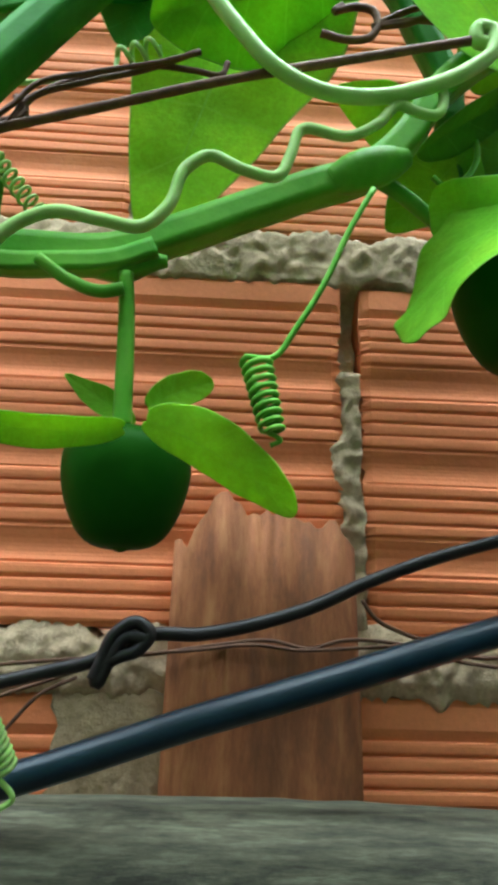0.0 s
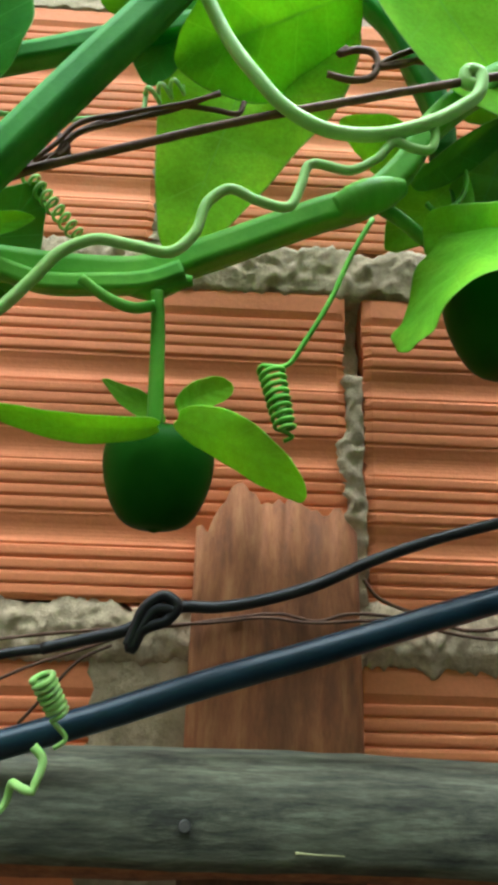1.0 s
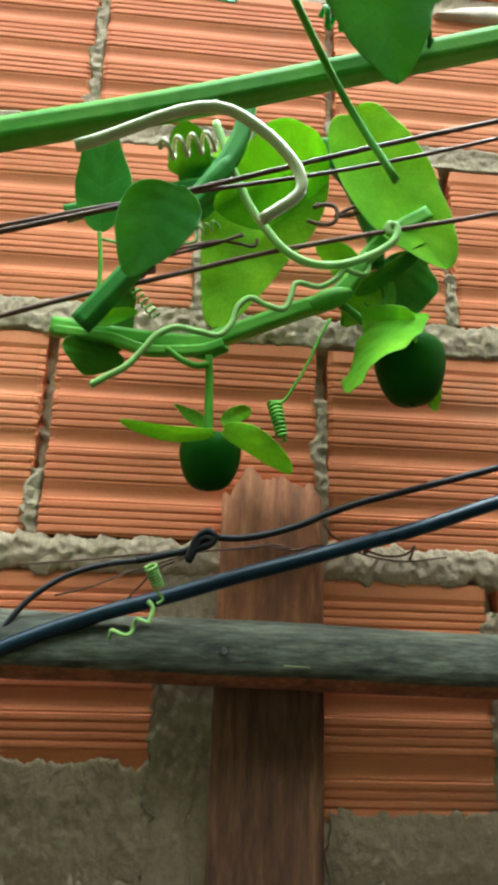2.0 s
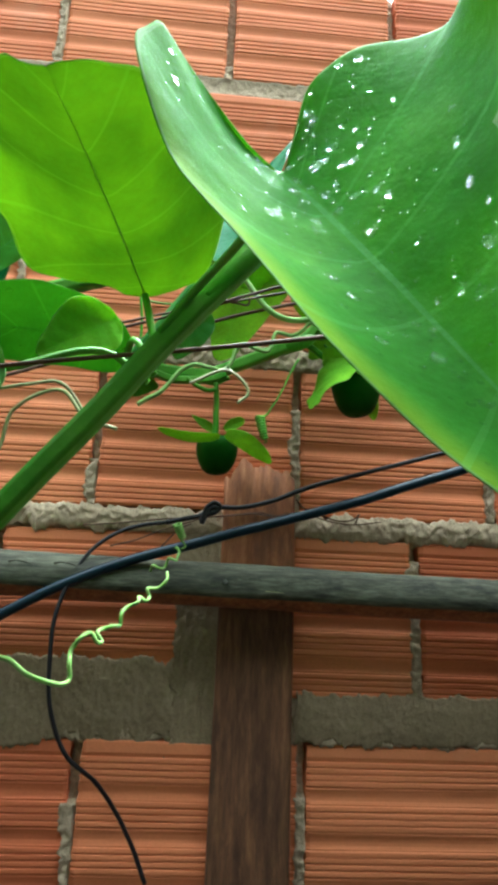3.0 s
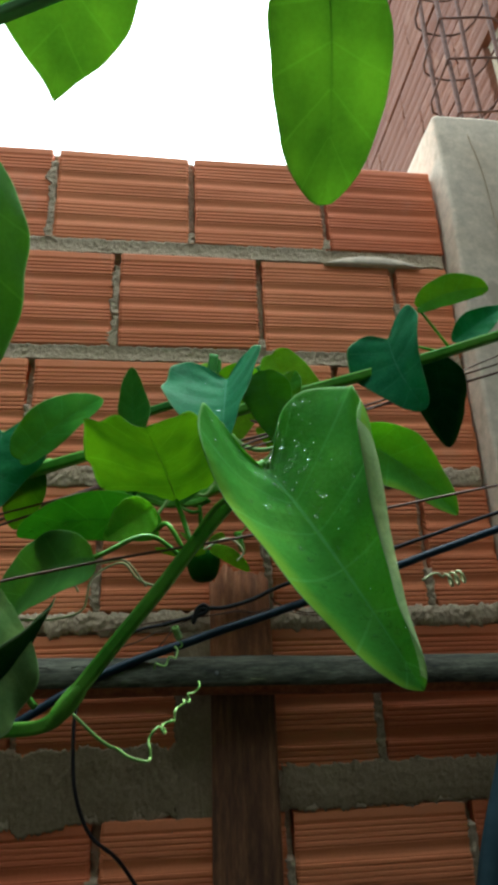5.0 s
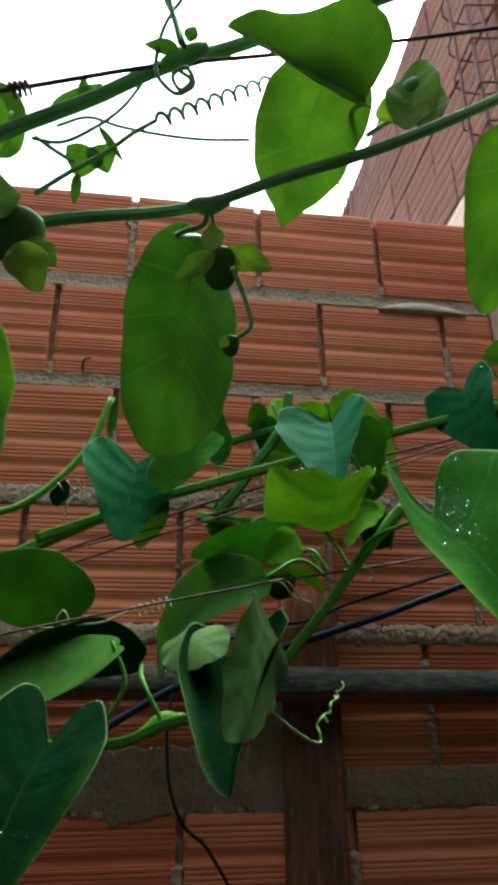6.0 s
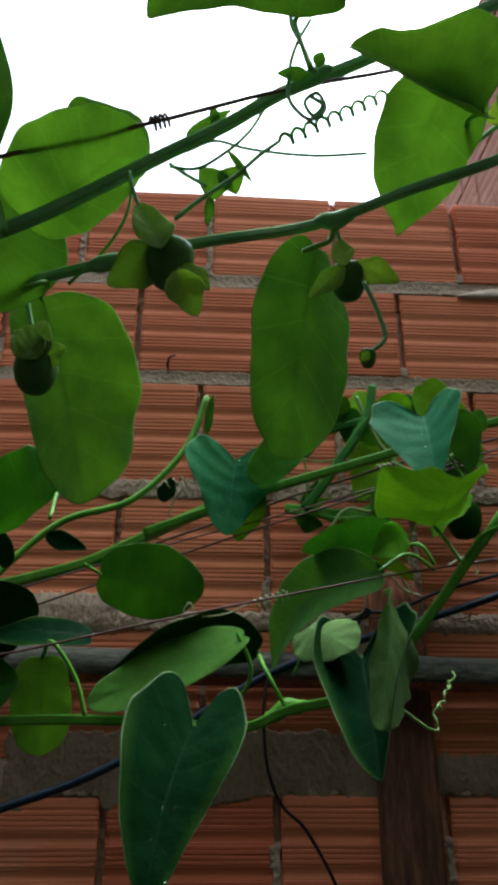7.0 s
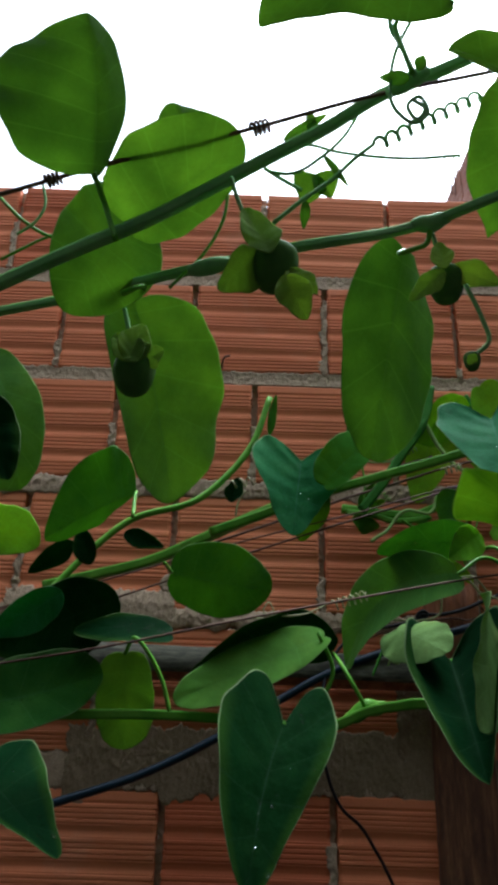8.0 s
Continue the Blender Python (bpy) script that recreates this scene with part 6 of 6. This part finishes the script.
leaf(fruit_e, (-0.2674, -0.5820, 1.8802), (-0.2808, -0.5780, 1.8979), (0.0133, -0.9733, 0.2290), 0.0171, M_BRACT, shape='bract', fold=0.25, wave=0.08, seed=360, name="bract")
leaf(fruit_e, (-0.2671, -0.5760, 1.8835), (-0.2561, -0.5780, 1.8891), (-0.0640, -0.9732, -0.2208), 0.0143, M_BRACT, shape='bract', fold=0.25, wave=0.08, seed=361, name="bract")
leaf(fruit_e, (-0.2729, -0.5820, 1.8800), (-0.2672, -0.5780, 1.9034), (0.3679, -0.9273, 0.0691), 0.0172, M_BRACT, shape='bract', fold=0.25, wave=0.08, seed=362, name="bract")
rod("pedicel", [(-0.0388, -0.5900, 2.0226), (-0.0246, -0.5900, 2.0353), (-0.0070, -0.5900, 2.0445)], 0.00143, M_STEM_HAZED, upper_vine)
fruit_f = fruit(upper_vine, (-0.0031, -0.5900, 2.0632), 0.0114, 0.0285, (-0.5, 0, -0.8), "young passion fruit wrapped in pale bracts", M_FRUIT_SMALL)
leaf(fruit_f, (-0.0213, -0.6020, 2.0161), (-0.0044, -0.5980, 2.0785), (-0.4038, -0.8995, 0.1666), 0.0308, M_BRACT, shape='bract', fold=0.25, wave=0.08, seed=865, name="bract")
leaf(fruit_f, (-0.0244, -0.5960, 2.0265), (-0.0264, -0.5980, 2.0453), (-0.2175, -0.9679, -0.1260), 0.0212, M_BRACT, shape='bract', fold=0.25, wave=0.08, seed=866, name="bract")
leaf(fruit_f, (-0.0116, -0.6020, 2.0175), (0.0034, -0.5980, 2.0590), (-0.3946, -0.8901, 0.2280), 0.0215, M_BRACT, shape='bract', fold=0.25, wave=0.08, seed=867, name="bract")
rod("pedicel", [(0.0653, -0.5850, 2.0952), (0.0710, -0.5850, 2.0903), (0.0739, -0.5850, 2.0863)], 0.00158, M_STEM_HAZED, upper_vine)
fruit_g = fruit(upper_vine, (0.0739, -0.5850, 2.0863), 0.0079, 0.0173, (0, 0, -1), "flower bud with green bracts", M_FRUIT_SMALL)
leaf(fruit_g, (0.0636, -0.5970, 2.0679), (0.0542, -0.5930, 2.0465), (-0.4089, -0.9125, 0.0085), 0.0146, M_BRACT, shape='bract', fold=0.25, wave=0.08, seed=920, name="bract")
leaf(fruit_g, (0.0732, -0.5910, 2.0781), (0.0783, -0.5930, 2.0519), (-0.4784, -0.8777, -0.0266), 0.0170, M_BRACT, shape='bract', fold=0.25, wave=0.08, seed=921, name="bract")
leaf(fruit_g, (0.0667, -0.5970, 2.0664), (0.0801, -0.5930, 2.0841), (0.4280, -0.8958, -0.1201), 0.0152, M_BRACT, shape='bract', fold=0.25, wave=0.08, seed=922, name="bract")
rod("pedicel", [(-0.1169, -0.6170, 1.9051), (-0.1112, -0.6170, 1.8874), (-0.1095, -0.6170, 1.8760), (-0.1167, -0.6170, 1.8687)], 0.00102, M_STEM_HAZED, upper_vine)
fruit_h = fruit(upper_vine, (-0.1178, -0.6170, 1.8700), 0.0037, 0.0085, (0, 0, -1), "tiny round green fruit bud", M_FRUIT_SMALL)
leaf(fruit_h, (-0.1205, -0.6290, 1.8625), (-0.1226, -0.6250, 1.8599), (-0.3633, -0.6361, -0.6807), 0.0048, M_BRACT, shape='bract', fold=0.25, wave=0.08, seed=770, name="bract")
leaf(upper_vine, (-0.1845, -0.6040, 1.9798), (-0.1884, -0.6000, 1.9633), (0.1328, -0.9557, -0.2628), 0.0183, M_LEAF_OLIVE, fold=0.3, seed=131, name="dry_flower")
leaf(upper_vine, (-0.1817, -0.6040, 1.9800), (-0.1743, -0.6000, 1.9677), (0.0932, -0.9621, -0.2563), 0.0147, M_LEAF_OLIVE, fold=0.4, seed=132, name="dry_flower")
leaf(upper_vine, (-0.1878, -0.6040, 1.9616), (-0.1886, -0.6000, 1.9475), (0.0424, -0.9605, -0.2751), 0.0053, M_LEAF_OLIVE, fold=0.3, seed=133, name="dry_flower")
leaf(upper_vine, (-0.1791, -0.6100, 1.9861), (-0.1669, -0.6100, 1.9660), (-0.1248, -0.9893, -0.0762), 0.0042, M_LEAF_OLIVE, fold=0.3, seed=134)
leaf(upper_vine, (-0.1441, -0.6480, 1.9956), (-0.1585, -0.6500, 1.9928), (0.2282, -0.6160, -0.7539), 0.0065, M_LEAF_OLIVE, fold=0.3, seed=135)
leaf(upper_vine, (-0.1400, -0.6480, 2.0009), (-0.1368, -0.6500, 2.0081), (0.1305, -0.9395, -0.3167), 0.0066, M_LEAF_OLIVE, fold=0.3, seed=136)
leaf(upper_vine, (-0.1999, -0.6200, 1.9847), (-0.1782, -0.6200, 2.0028), (0.4154, -0.7605, -0.4992), 0.0062, M_LEAF_OLIVE, fold=0.3, seed=137)
leaf(upper_vine, (-0.1863, -0.6200, 1.9911), (-0.1872, -0.6200, 2.0057), (-0.0491, -0.9988, -0.0030), 0.0056, M_LEAF_OLIVE, fold=0.3, seed=138)
rod("tendril", [(-0.1414, -0.6480, 1.9972), (-0.1461, -0.6480, 2.0145), (-0.1511, -0.6480, 2.0313), (-0.1495, -0.6480, 2.0413)], 0.00127, M_STEM_HAZED, upper_vine)
rod("tendril", [(-0.1416, -0.6480, 2.0321), (-0.1488, -0.6480, 2.0143), (-0.1526, -0.6480, 1.9957), (-0.1510, -0.6480, 1.9748), (-0.1436, -0.6480, 1.9679), (-0.1371, -0.6480, 1.9740), (-0.1405, -0.6480, 1.9841), (-0.1458, -0.6480, 1.9786), (-0.1423, -0.6480, 1.9703), (-0.1382, -0.6480, 1.9774), (-0.1427, -0.6480, 1.9815)], 0.00095, M_STEM_HAZED, upper_vine)
rod("tendril", [(-0.1608, -0.6150, 2.0115), (-0.1694, -0.6150, 1.9938), (-0.1805, -0.6150, 1.9802), (-0.1967, -0.6150, 1.9685), (-0.2077, -0.6150, 1.9696)], 0.00091, M_STEM_HAZED, upper_vine)
rod("tendril", [(-0.2009, -0.6000, 1.9949), (-0.1864, -0.6000, 2.0028), (-0.1716, -0.6000, 1.9990), (-0.1509, -0.6000, 1.9963), (-0.1330, -0.6000, 1.9958), (-0.1059, -0.6000, 1.9990)], 0.00092, M_STEM_HAZED, upper_vine)
coil("tendril", (-0.1519, -0.6100, 1.9944), (-0.0938, -0.6100, 2.0317), 0.00300, 9, 0.00115, M_STEM_HAZED, upper_vine, grow=1.0, lead=[(-0.2040, -0.6100, 1.9424), (-0.1910, -0.6100, 1.9560), (-0.1747, -0.6100, 1.9710), (-0.1635, -0.6100, 1.9844)])
rod("tendril", [(-0.2088, -0.6050, 1.9812), (-0.2000, -0.6050, 1.9744), (-0.1899, -0.6050, 1.9677)], 0.00107, M_STEM_HAZED, upper_vine)
rod("tendril", [(-0.2272, -0.5850, 2.0175), (-0.2446, -0.5850, 1.9906), (-0.2587, -0.5850, 1.9727), (-0.2654, -0.5850, 1.9630)], 0.00096, M_STEM, upper_vine)
rod("tendril", [(-0.2269, -0.6000, 1.9734), (-0.2289, -0.6000, 1.9517), (-0.2376, -0.6000, 1.9308), (-0.2528, -0.6000, 1.9105)], 0.00086, M_STEM, upper_vine)
rod("tendril", [(-0.3564, -0.5700, 1.9881), (-0.3414, -0.5700, 1.9728), (-0.3242, -0.5700, 1.9620), (-0.2992, -0.5700, 1.9591), (-0.2877, -0.5700, 1.9672)], 0.00101, M_STEM, upper_vine)
rod("tendril", [(-0.3494, -0.5700, 1.9460), (-0.3329, -0.5700, 1.9578), (-0.3160, -0.5700, 1.9699), (-0.3117, -0.5700, 1.9858)], 0.00081, M_STEM, upper_vine)
coil("tendril", (-0.3045, -0.6000, 1.9577), (-0.2775, -0.6000, 1.9883), 0.00248, 8, 0.00056, M_STEM, upper_vine, grow=1.0)
rod("tendril", [(-0.3304, -0.5800, 1.9919), (-0.3268, -0.5800, 1.9725), (-0.3308, -0.5800, 1.9629), (-0.3387, -0.5800, 1.9551)], 0.00080, M_STEM_HAZED, upper_vine)

wire_f = empty("trellis_wire", (-0.2127, -0.6300, 1.9822), "dark trellis wire stretched high above the wall", "wire")
rod("strand", [(-1.4500, -0.6300, 1.5274), (-0.3279, -0.6300, 1.9370), (-0.2822, -0.6300, 1.9564), (-0.2127, -0.6300, 1.9822), (-0.1537, -0.6300, 2.0062), (-0.1024, -0.6300, 2.0221), (-0.0357, -0.6300, 2.0442), (0.0637, -0.6300, 2.0800), (0.7700, -0.6300, 2.3378)], 0.00110, M_WIRE_RUST, wire_f)
coil("twist", (-0.2158, -0.6300, 1.9802), (-0.2075, -0.6300, 1.9836), 0.00295, 4, 0.00085, M_WIRE_RUST, wire_f, grow=1.0)
coil("twist", (-0.3089, -0.6300, 1.9450), (-0.3021, -0.6300, 1.9479), 0.00258, 4, 0.00080, M_WIRE_RUST, wire_f, grow=1.0)

# ---- bricks of the long wall ----
rng = random.Random(11)
brick_shapes = {}
for k, (lo, hi, x0) in enumerate(COURSES):
    first = math.floor((WALL_LEFT - x0) / PITCH)
    last = math.floor((WALL_RIGHT - x0) / PITCH)
    for j in range(first, last + 1):
        a, b = max(WALL_LEFT, x0 + j * PITCH + 0.0045), min(WALL_RIGHT, x0 + (j + 1) * PITCH - 0.0045)
        if b - a < 0.02:
            continue
        length = round(b - a, 3)
        key = (length, round(hi - lo, 3), rng.randrange(5))
        if key not in brick_shapes:
            brick_shapes[key] = brick_mesh(length, hi - lo, 0.085, len(brick_shapes) + 3)
        ob = part("brick", brick_shapes[key], wall)
        ob.location = ((a + b) / 2, rng.uniform(-0.0012, 0.0012), (lo + hi) / 2 + rng.uniform(-0.001, 0.001))
        ob.rotation_euler = (rng.uniform(-0.006, 0.006), rng.uniform(-0.005, 0.005), rng.uniform(-0.006, 0.006))

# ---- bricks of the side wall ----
side_brick = brick_mesh(0.1945, 0.154, 0.08, 91, M_BRICK_DARK)
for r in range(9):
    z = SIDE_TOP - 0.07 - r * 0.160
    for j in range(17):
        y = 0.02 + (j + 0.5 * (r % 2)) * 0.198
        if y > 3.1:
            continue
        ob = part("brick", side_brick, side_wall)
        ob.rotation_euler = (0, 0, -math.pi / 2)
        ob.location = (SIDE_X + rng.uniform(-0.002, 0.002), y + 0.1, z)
